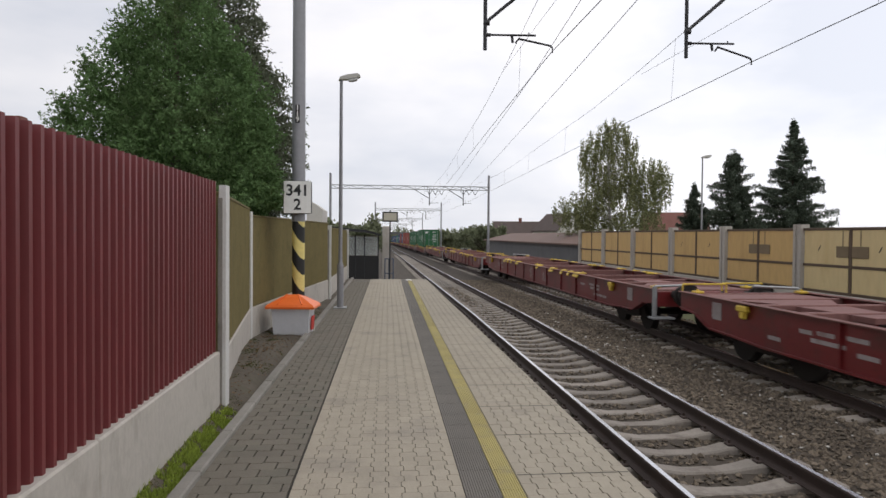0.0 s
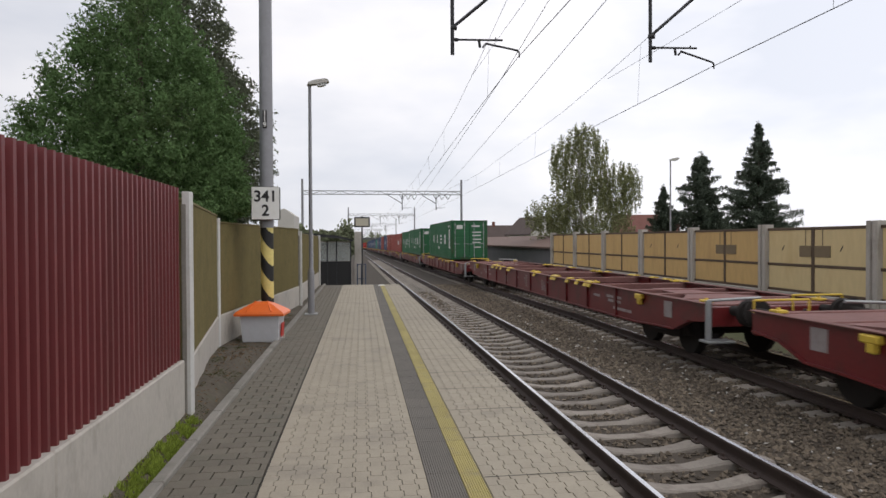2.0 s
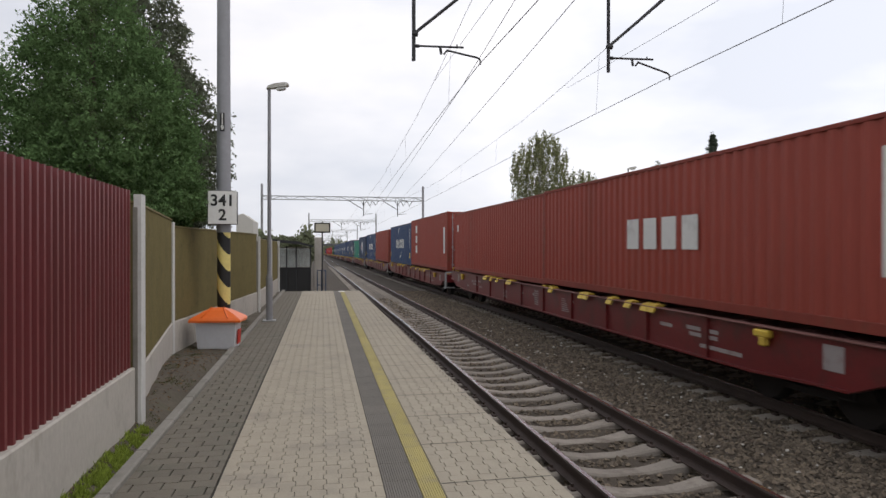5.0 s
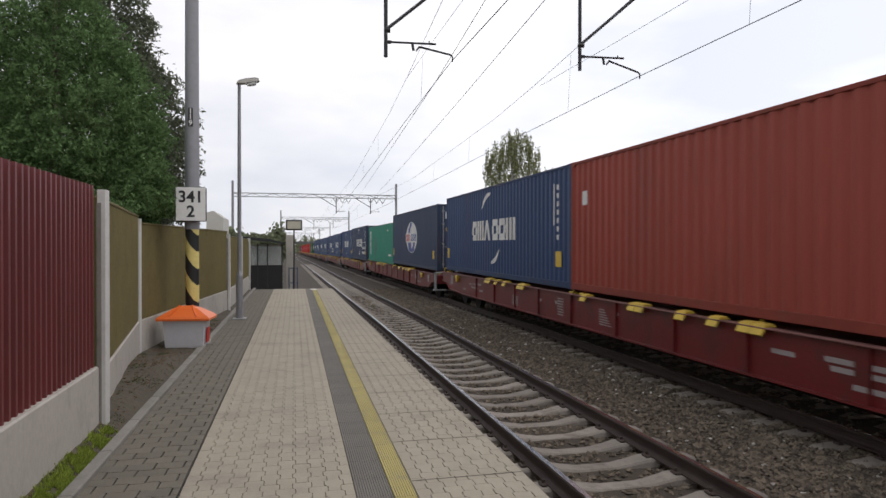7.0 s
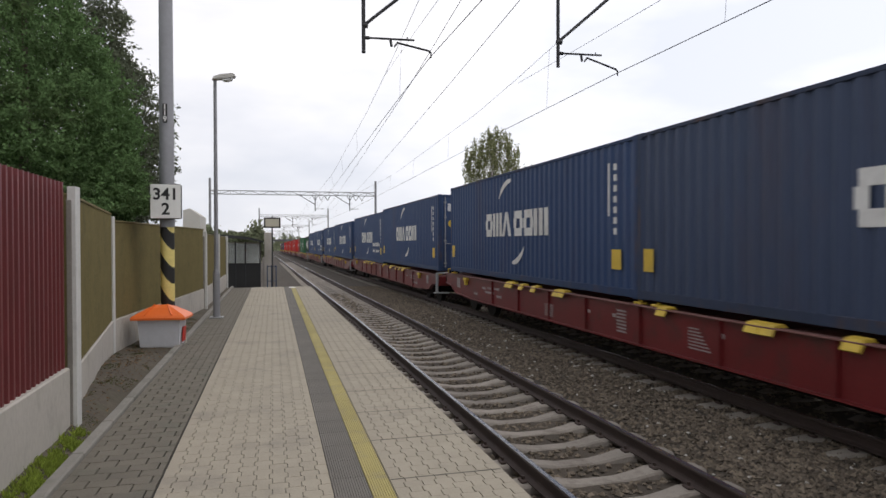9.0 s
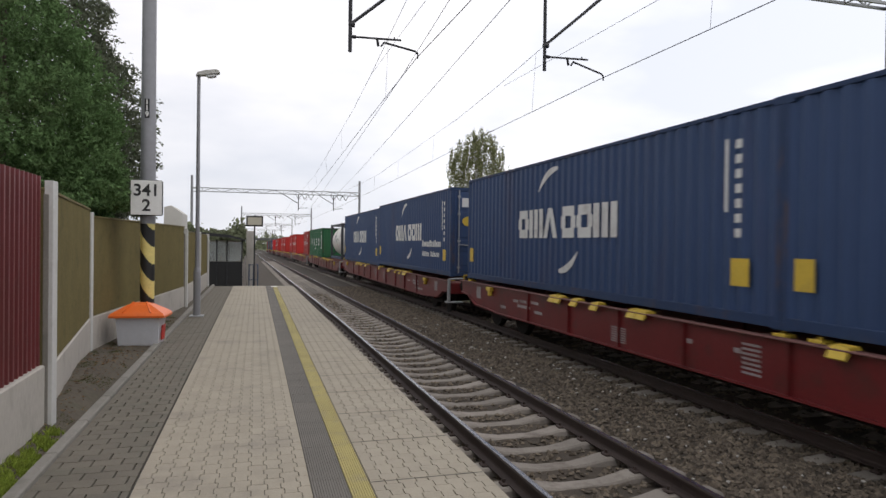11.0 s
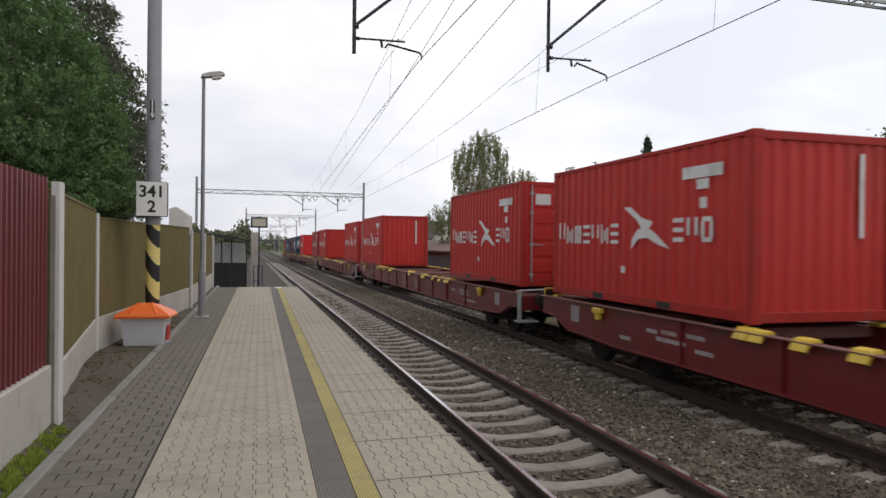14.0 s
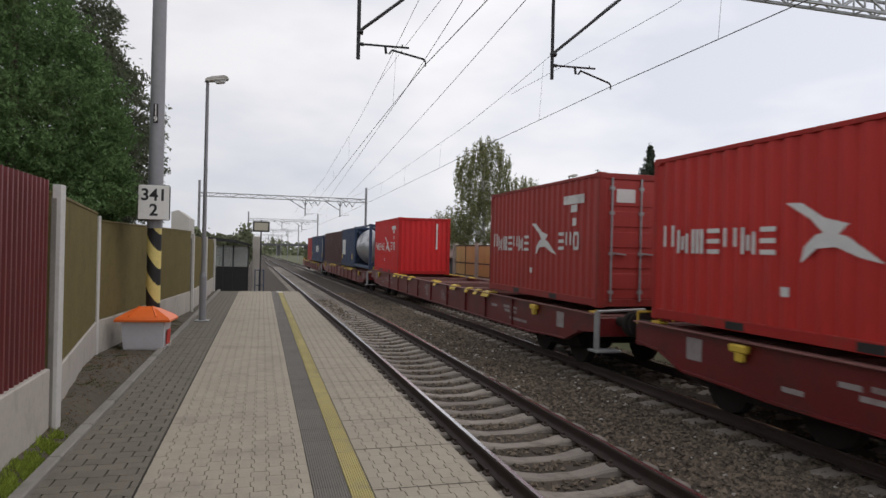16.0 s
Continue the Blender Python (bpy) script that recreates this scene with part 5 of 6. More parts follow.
COLOURS = {
    "green": (0.022, 0.122, 0.050),
    "teal": (0.030, 0.245, 0.165),
    "blue": (0.033, 0.065, 0.150),
    "navy": (0.042, 0.061, 0.112),
    "maroon": (0.300, 0.056, 0.038),
    "red": (0.48, 0.030, 0.024),
    "dull_red": (0.36, 0.045, 0.038),
    "scarlet": (0.60, 0.020, 0.022),
    "brown": (0.075, 0.030, 0.028),
}
PAINTS = {
    "green": (container_paint("green_container_paint", COLOURS["green"], 0.35), "dark green"),
    "teal": (container_paint("teal_container_paint", COLOURS["teal"], 0.35), "teal green"),
    "blue": (container_paint("blue_container_paint", COLOURS["blue"], 0.45), "deep blue"),
    "navy": (container_paint("navy_container_paint", COLOURS["navy"], 0.4), "navy blue"),
    "maroon": (container_paint("maroon_container_paint", COLOURS["maroon"], 0.5), "rust-red"),
    "red": (container_paint("red_container_paint", COLOURS["red"], 0.45), "bright red"),
    "dull_red": (container_paint("dull_red_container_paint", COLOURS["dull_red"], 0.6), "dull red"),
    "scarlet": (container_paint("scarlet_container_paint", COLOURS["scarlet"], 0.2), "scarlet"),
    "brown": (container_paint("brown_container_paint", COLOURS["brown"], 0.5), "dark brown-red"),
}
SHELLS, FRAMES = {}, {}


def container_meshes(length, high, key, doors):
    if (length, high, key, doors) in SHELLS:
        return SHELLS[(length, high, key, doors)]
    m, hl, x = PAINTS[key][0], length / 2, 1.219
    if key not in FRAMES:
        c = COLOURS[key]
        FRAMES[key] = paint(key + "_weathered_frame", tuple(0.72 * v for v in c), 0.65, 0.0, grain=11, vary=0.2, bump=0.1, stain=(0.11, 0.062, 0.035), stain_amount=0.8, stretch=(1, 0.6, 0.5), spec=0.3, blotch=1.6)
    out = []
    for s in (-1, 1):
        g = Geo()
        corrugated(g, s * (x - 0.006), -hl + 0.11, hl - 0.11, 0.16, high - 0.07, "x", s)
        out.append(("side_wall", g.mesh("side_wall", m), ""))
    g = Geo()
    corrugated(g, hl - 0.02, -x + 0.1, x - 0.1, 0.16, high - 0.1, "y", 1, 0.25)
    out.append(("end_wall", g.mesh("end_wall", m), ""))
    g = Geo()
    if doors:
        for s in (-1, 1):
            g = Geo()
            g.box(min(s * 0.012, s * 1.12), max(s * 0.012, s * 1.12), -hl + 0.02, -hl + 0.06, 0.17, high - 0.13, 0.01)
            for i in range(5):
                z = 0.30 + (high - 0.6) * i / 5
                out.append(("door_panel", Geo().box(min(s * 0.1, s * 1.02), max(s * 0.1, s * 1.02), -hl + 0.004, -hl + 0.022, z + 0.06, z + (high - 0.6) / 5 - 0.04, 0.008).mesh("door_panel", m), ""))
            out.append(("door", g.mesh("door", m), ""))
        for q in (-0.95, -0.32, 0.32, 0.95):
            g = Geo()
            g.rod((q, -hl - 0.012, 0.12), (q, -hl - 0.012, high - 0.1), 0.02, n=8)
            for z in (0.3, high * 0.4, high * 0.7, high - 0.3):
                g.box(q - 0.05, q + 0.05, -hl - 0.03, -hl + 0.01, z - 0.03, z + 0.03)
            g.bar((q, -hl - 0.03, 1.05), (q + (0.3 if q < 0 else -0.3), -hl - 0.03, 1.02), 0.03)
            out.append(("lock_rod", g.mesh("lock_rod", M_STEEL), "grey steel door lock rod"))
        for a, b, c, d in ((-0.85, -0.45, 0.78, 0.88), (0.15, 0.7, 0.83, 0.87), (0.2, 0.8, 0.68, 0.71), (0.2, 0.75, 0.60, 0.63), (0.25, 0.8, 0.5, 0.53), (0.2, 0.75, 0.42, 0.45), (0.3, 0.75, 0.3, 0.33)):
            out.append(("door_marking", Geo().box(a, b, -hl - 0.002, -hl + 0.003, high * c, high * d).mesh("door_marking", M_LOGO), "white door marking"))
    else:
        corrugated(g, -hl + 0.02, -x + 0.1, x - 0.1, 0.16, high - 0.1, "y", -1, 0.25)
        out.append(("end_wall", g.mesh("end_wall_near", m), ""))
        out.append(("door_marking", Geo().box(0.55, 0.62, -hl + 0.012, -hl + 0.018, high * 0.45, high * 0.9).mesh("door_marking", M_LOGO), "white marking bar"))
    g = Geo()
    corr = []
    k = round((length - 0.2) / 0.21)
    for i in range(k):
        a = -hl + 0.1 + (length - 0.2) * i / k
        p = (length - 0.2) / k
        corr += [(a, 0), (a + p * 0.25, 0), (a + p * 0.5, -0.02), (a + p * 0.75, -0.02)]
    corr.append((hl - 0.1, 0))
    n = len(corr)
    g.add([(-x + 0.05, y, high - 0.02 + d) for y, d in corr] + [(x - 0.05, y, high - 0.02 + d) for y, d in corr], [(i, i + 1, n + i + 1, n + i) for i in range(n - 1)], 0)
    g.box(-x + 0.02, x - 0.02, -hl + 0.05, hl - 0.05, 0.08, 0.14)
    out.append(("roof", g.mesh("roof", m), ""))
    g = Geo()
    for s in (-1, 1):
        g.box(s * (x - 0.03) - 0.03, s * (x - 0.03) + 0.03, -hl + 0.1, hl - 0.1, high - 0.075, high - 0.012, 0.006)
        g.box(s * (x - 0.025) - 0.025, s * (x - 0.025) + 0.025, -hl + 0.1, hl - 0.1, 0.02, 0.165, 0.006)
        for e in (-1, 1):
            g.box(s * (x - 0.075) - 0.075, s * (x - 0.075) + 0.075, e * (hl - 0.06) - 0.055, e * (hl - 0.06) + 0.055, 0.1, high - 0.1, 0.012)
    for e in (-1, 1):
        g.box(-x + 0.1, x - 0.1, e * (hl - 0.055) - 0.05, e * (hl - 0.055) + 0.05, high - 0.13, high - 0.012, 0.008)
        g.box(-x + 0.1, x - 0.1, e * (hl - 0.055) - 0.05, e * (hl - 0.055) + 0.05, 0.02, 0.165, 0.008)
    out.append(("frame", g.mesh("frame", FRAMES[key]), "rust-streaked frame"))
    for s in (-1, 1):
        for e in (-1, 1):
            g = Geo()
            for z in (0.0, high - 0.118):
                g = Geo()
                g.box(s * (x - 0.08) - 0.081, s * (x - 0.08) + 0.081, e * (hl - 0.088) - 0.089, e * (hl - 0.088) + 0.089, z, z + 0.118, 0.012)
                out.append(("corner_casting", g.mesh("corner_casting", FRAMES[key]), ""))
    if length < 7:
        for e in (-1.05, 1.05):
            # no hollow is cut: black blocks stand in for the pocket's inner shade
            out.append(("fork_pocket", Geo().box(-x - 0.002, -x + 0.06, e - 0.18, e + 0.18, 0.035, 0.14).mesh("fork_pocket", M_BLACK), "black block painted as the shade in a forklift pocket"))
    SHELLS[(length, high, key, doors)] = out
    return out


def disc(g, y, z, r, x, n=24, mat=0):
    g.add([(x, y + r * math.cos(2 * math.pi * i / n), z + r * math.sin(2 * math.pi * i / n)) for i in range(n)], [tuple(range(n))], mat)


def swoosh(g, cy, cz, r, a0, a1, w, x):
    n = 14
    v = []
    for i in range(n + 1):
        a = radians(a0 + (a1 - a0) * i / n)
        t = w * math.sin(math.pi * (0.12 + 0.88 * i / n)) + 0.015
        v += [(x, cy + (r - t) * math.cos(a), cz + (r - t) * math.sin(a)), (x, cy + (r + t) * math.cos(a), cz + (r + t) * math.sin(a))]
    g.add(v, [(2 * i, 2 * i + 1, 2 * i + 3, 2 * i + 2) for i in range(n)])


def slab(g, y0, y1, z0, z1, x):
    g.add([(x, y0, z0), (x, y1, z0), (x, y1, z1), (x, y0, z1)], [(0, 1, 2, 3)])


def quad(g, x, a, b, c, d):
    g.add([(x, *a), (x, *b), (x, *c), (x, *d)], [(0, 1, 2, 3)])


def shape(g, kind, y1, y0, z0, z1, x, t=0.14):
    """A plain open or closed shape between y1 (far) and y0 (near), with strokes t thick."""
    m = (y0 + y1) / 2
    if kind == "cup":
        slab(g, y1 - t, y1, z0 + 0.1, z1, x)
        slab(g, y0, y0 + t, z0 + 0.1, z1, x)
    elif kind == "wedge":
        quad(g, x, (y0, z0), (y0 + t, z0), (m + t * 0.4, z1), (m - t * 0.5, z1))
        quad(g, x, (y1 - t, z0), (y1, z0), (m + t * 0.5, z1), (m + t * 0.4 - t * 0.7, z1))
    elif kind == "bars":
        h = (z1 - z0 - 3 * t) / 2
        for i in range(3):
            slab(g, y0, y1, z0 + i * (h + t), z0 + i * (h + t) + t, x)
    elif kind == "hook":
        slab(g, y1 - t, y1, z0 + t, z1 - t, x)
        slab(g, y0 + t * 0.3, y1 - t * 0.3, z1 - t, z1, x)
        slab(g, y0 + t * 0.3, y1 - t * 0.3, z0, z0 + t, x)
        slab(g, y0, y0 + t, z0 + t, z1 - t, x)
    elif kind == "comb":
        w = (y1 - y0) / 3.8
        for i in range(3):
            slab(g, y0 + 1.4 * w * i, y0 + 1.4 * w * i + w, z0, z1, x)
    elif kind == "posts":
        slab(g, y1 - t, y1, z0, z1, x)
        slab(g, y0, y0 + t, z0, z1 - 0.06, x)
        slab(g, y0 + 1.6 * t, y1 - 1.6 * t, z0 + 0.05, z1 - 0.1, x)
    else:
        slab(g, y0, y1, z0, z1, x)


def logo(style, length, high):
    """The painted marks on the side that faces the platform, as plain shapes. Far end first: y runs away from the camera."""
    g, x, h = Geo(), -1.2165, high / 2
    hl = length / 2
    if style == "four_blocks":
        for yc, kind in ((3.33, "cup"), (1.13, "wedge"), (-0.98, "bars"), (-3.13, "hook")):
            shape(g, kind, yc + 0.42, yc - 0.42, h - 0.27, h + 0.38, x, 0.15 if kind == "bars" else 0.23)
        slab(g, -hl + 0.60, -hl + 1.10, 0.74, 1.99, x)
        for z, q in ((1.0, 0.5), (1.3, 0.62), (1.6, 0.55)):
            slab(g, -hl + 0.68, -hl + 0.68 + 0.28 * q, z, z + 0.045, x - 0.007)
        for i in range(4):
            slab(g, -hl + 0.5 + 0.25 * i, -hl + 0.69 + 0.25 * i, 2.16, 2.26, x)
        slab(g, -hl + 0.44, -hl + 0.52, 1.92, 2.10, x)
        slab(g, -hl + 0.42, -hl + 0.54, 0.72, 0.84, x)
        for i in range(5):
            slab(g, -0.3 + 0.22 * i, -0.12 + 0.22 * i, 0.66, 0.82, x)
    elif style in ("six_blocks", "six_blocks_panel", "six_blocks_text"):
        y0 = 1.62 if style == "six_blocks_panel" else 2.24
        for off, wd, kind in ((0, 0.60, "hook"), (0.64, 0.74, "comb"), (1.40, 0.70, "wedge"), (2.28, 0.64, "hook"), (2.96, 0.66, "hook"), (3.64, 0.86, "comb")):
            a = y0 - off
            shape(g, kind, a, a - wd, h - 0.28, h + 0.37, x, 0.2)
        swoosh(g, y0 - 2.05, h + 0.05, 1.15, 92, 38, 0.06, x)
        swoosh(g, y0 - 2.15, h + 0.12, 1.1, -92, -142, 0.06, x)
        if style == "six_blocks_panel":
            for a, b, c, d in ((-2.7, -5.55, 1.49, 1.52), (-2.7, -5.55, 0.55, 0.58), (-2.7, -2.73, 0.55, 1.52), (-5.52, -5.55, 0.55, 1.52)):
                slab(g, b, a, c, d, x)
        if style != "six_blocks":
            b = -2.42 if style == "six_blocks_text" else -2.88
            for i in range(12):
                slab(g, b - 0.212 * i - 0.165, b - 0.212 * i, 0.95, 1.13 + (0.05 if i in (0, 5, 8) else 0), x)
            for i in range(14):
                if i != 6:
                    slab(g, b - 0.05 - 0.165 * i - 0.12, b - 0.05 - 0.165 * i, 0.60, 0.74 + (0.05 if i in (0, 2, 7, 9) else 0), x)
        for i in range(7):
            slab(g, -hl + 0.72, -hl + 0.84, 1.15 + 0.2 * i, 1.27 + 0.2 * i, x)
        slab(g, -hl + 0.98, -hl + 1.05, 1.5, 2.5, x)
    elif style == "globe":
        cy, cz, ry, rz = -0.02, h + 0.06, 1.5, 0.79
        oval = lambda k, q: (cy + ry * k * math.cos(radians(q)), cz + rz * k * math.sin(radians(q)))
        g.add([(x + 0.0015, *oval(1.0, q)) for q in range(0, 360, 10)], [tuple(range(36))])
        n = 72
        g.add([(x, *oval(k, 5 * q)) for q in range(n) for k in (0.975, 1.01)], [(2 * q, 2 * q + 1, (2 * q + 3) % (2 * n), (2 * q + 2) % (2 * n)) for q in range(n)])
        lands = (((-0.93, 0.30), (-0.80, 0.58), (-0.55, 0.82), (-0.30, 0.94), (-0.36, 0.70), (-0.58, 0.52), (-0.60, 0.22), (-0.62, -0.55), (-0.50, -0.82), (-0.72, -0.66), (-0.90, -0.35)),
                 ((0.06, 0.95), (0.40, 0.90), (0.74, 0.66), (0.93, 0.30), (0.96, 0.0), (0.60, 0.18), (0.30, 0.30), (0.22, -0.20), (0.32, -0.48), (0.18, -0.66), (0.02, -0.78), (-0.08, -0.40), (-0.10, 0.30), (-0.28, 0.36), (-0.20, 0.62), (0.02, 0.72)),
                 ((0.70, -0.20), (0.96, -0.10), (0.86, -0.48), (0.60, -0.74), (0.40, -0.88), (0.56, -0.60)))
        for land in lands:
            n0 = len(g.v)
            g.v += [(x, cy - ry * q, cz + rz * r) for q, r in land]
            g.f.append(tuple(range(n0, n0 + len(land))))
            g.m.append(0)
            g.s.append(False)
        slab(g, 0.05, 1.65, h - 0.20, h + 0.30, x - 0.002)
        slab(g, -1.52, 0.05, h - 0.20, h + 0.30, x - 0.002)
        for i, kind in enumerate(("hook", "comb", "wedge")):
            shape(g, kind, 1.55 - 0.46 * i, 1.55 - 0.46 * i - 0.40, h - 0.13, h + 0.23, x - 0.005, 0.11)
            shape(g, ("hook", "hook", "comb")[i], 0.0 - 0.46 * i, 0.0 - 0.46 * i - 0.38, h - 0.13, h + 0.23, x - 0.006, 0.11)
    elif style in ("crossed_star",):
        for i, kind in enumerate(("cup", "posts", "comb", "bars", "cup", "posts", "bars")):
            a = 2.72 - 0.352 * i
            shape(g, kind, a, a - 0.27, h - 0.23, h + (0.13 if i else 0.20), x, 0.065)
        for i, kind in enumerate(("bars", "cup", "hook")):
            shape(g, kind, -1.28 - 0.34 * i, -1.28 - 0.34 * i - 0.26, h - 0.20, h + 0.17, x, 0.07)
        # two swept wings that touch in the middle
        for wing in (((0.30, 0.34), (0.05, 0.33), (-0.28, 0.14), (-0.62, 0.06), (-0.48, -0.06), (-0.34, -0.10), (-0.10, 0.12)),
                     ((0.05, -0.40), (0.0, -0.20), (-0.16, -0.06), (-0.34, -0.02), (-0.60, -0.08), (-0.86, -0.24), (-1.08, -0.38), (-0.78, -0.32), (-0.45, -0.20), (-0.18, -0.22))):
            n0 = len(g.v)
            g.v += [(x, q - 0.12, h + 0.07 + r) for q, r in wing]
            g.f.append(tuple(range(n0, n0 + len(wing))))
            g.m.append(0)
            g.s.append(False)
        slab(g, -2.42, -1.5, high - 0.55, high - 0.37, x)
        slab(g, -2.12, -1.84, high - 0.72, high - 0.57, x)
        slab(g, -2.08, -1.92, high - 1.0, high - 0.84, x)
        slab(g, 0.1, 0.24, 0.55, 0.67, x)
    elif style == "vertical_bars":
        for i in range(3):
            slab(g, hl - 2.6, hl - 1.9, h - 0.45 + 0.62 * i - 0.2, h - 0.45 + 0.62 * i + 0.25, x)
        slab(g, -hl + 0.6, -hl + 1.0, h - 0.6, h + 0.7, x)
    elif style == "small_panel":
        slab(g, hl - 0.85, hl - 0.6, h + 0.45, h + 0.75, x)
    elif style == "tall_panel":
        slab(g, hl - 1.45, hl - 1.0, 0.5, 2.25, x)
        for i in range(8):
            slab(g, hl - 1.33, hl - 1.12, 0.62 + 0.15 * i, 0.71 + 0.15 * i, x - 0.0062)
        slab(g, -hl + 0.8, -hl + 1.9, 0.5, 0.62, x)
        slab(g, -hl + 2.0, -hl + 2.4, high - 0.5, high - 0.4, x)
    elif style == "square_mark":
        slab(g, 1.0, 2.6, h - 0.5, h + 0.55, x)
    elif style == "few_blocks":
        for i in range(4):
            slab(g, 1.0 - 0.7 * i - 0.5, 1.0 - 0.7 * i, h - 0.3, h + 0.3, x)
        slab(g, -hl + 0.5, -hl + 0.75, h - 0.6, h + 0.9, x)
    return g


MARKS = {}


def logo_meshes(style, length, high):
    """Each painted mark as a mesh of its own, made once for each style."""
    if (style, length, high) not in MARKS:
        g, out = logo(style, length, high), []
        groups, prev = [], -1
        for f in g.f:
            if groups and min(f) <= prev:
                groups[-1].append(f)
            else:
                groups.append([f])
            prev = max(prev, max(f))
        for fs in groups:
            lo, hi = min(min(f) for f in fs), max(max(f) for f in fs)
            one = Geo()
            one.add(g.v[lo:hi + 1], [tuple(i - lo for i in f) for f in fs])
            depth = one.v[0][0] + 1.2165
            out.append(one.mesh("side_marking", M_GLOBE if depth > 0.001 or depth < -0.0055 else M_LOGORED if depth < -0.004 else M_LOGO))
        MARKS[(style, length, high)] = out
    return MARKS[(style, length, high)]


def container(s_near, length, high, key, doors, style, extra=""):
    word = PAINTS[key][1]
    size = "forty-foot" if length > 7 else "twenty-foot"
    ob = thing("shipping_container", pose(0, 0, 0), f"{word} corrugated {size} container with white markings, on a wagon", "shipping container", "containers of the freight train")
    for name, me, lab in container_meshes(length, high, key, doors):
        part(name, me, None, ob, lab)
    for me in logo_meshes(style, length, high):
        part("side_marking", me, None, ob, "white painted mark")
    if style == "tall_panel":
        for y0, y1, z0, z1 in ((2.42, 2.83, 1.15, 1.79), (1.79, 2.42, 0.30, 1.12), (1.37, 1.82, 0.78, 1.75)):
            g, k = Geo(), 12
            yc, zc, ry, rz = (y0 + y1) / 2, (z0 + z1) / 2, (y1 - y0) / 2, (z1 - z0) / 2
            rim = [(math.copysign(abs(math.cos(6.2832 * i / k)) ** 0.5, math.cos(6.2832 * i / k)), math.copysign(abs(math.sin(6.2832 * i / k)) ** 0.5, math.sin(6.2832 * i / k))) for i in range(k)]
            g.add([(-1.2185, yc + ry * p, zc + rz * q) for p, q in rim], [tuple(range(k))])
            part("repaint_patch", g, M_PATCHTEAL, ob, "darker green repaint patch")
    if key in ("blue", "navy"):
        g = Geo()
        slab(g, -length / 2 + 0.55, -length / 2 + 0.90, 0.50, 0.87, -1.2225)
        part("warning_panel", g, M_BRACKET, ob, "yellow warning panel")
        g = Geo()
        slab(g, length / 2 - 0.52, length / 2 - 0.22, 0.50, 0.89, -1.2225)
        part("warning_panel", g, M_BRACKET, ob, "yellow warning panel")
        g, n = Geo(), 20
        g.add([(-0.62 + 0.22 * math.cos(6.2832 * i / n), -length / 2 - 0.004, high * 0.62 + 0.16 * math.sin(6.2832 * i / n)) for i in range(n)], [tuple(range(n))])
        part("door_marking", g, M_BRACKET, ob, "yellow oval door marking")
    MOVERS.append((ob, s_near + length / 2, DECK))


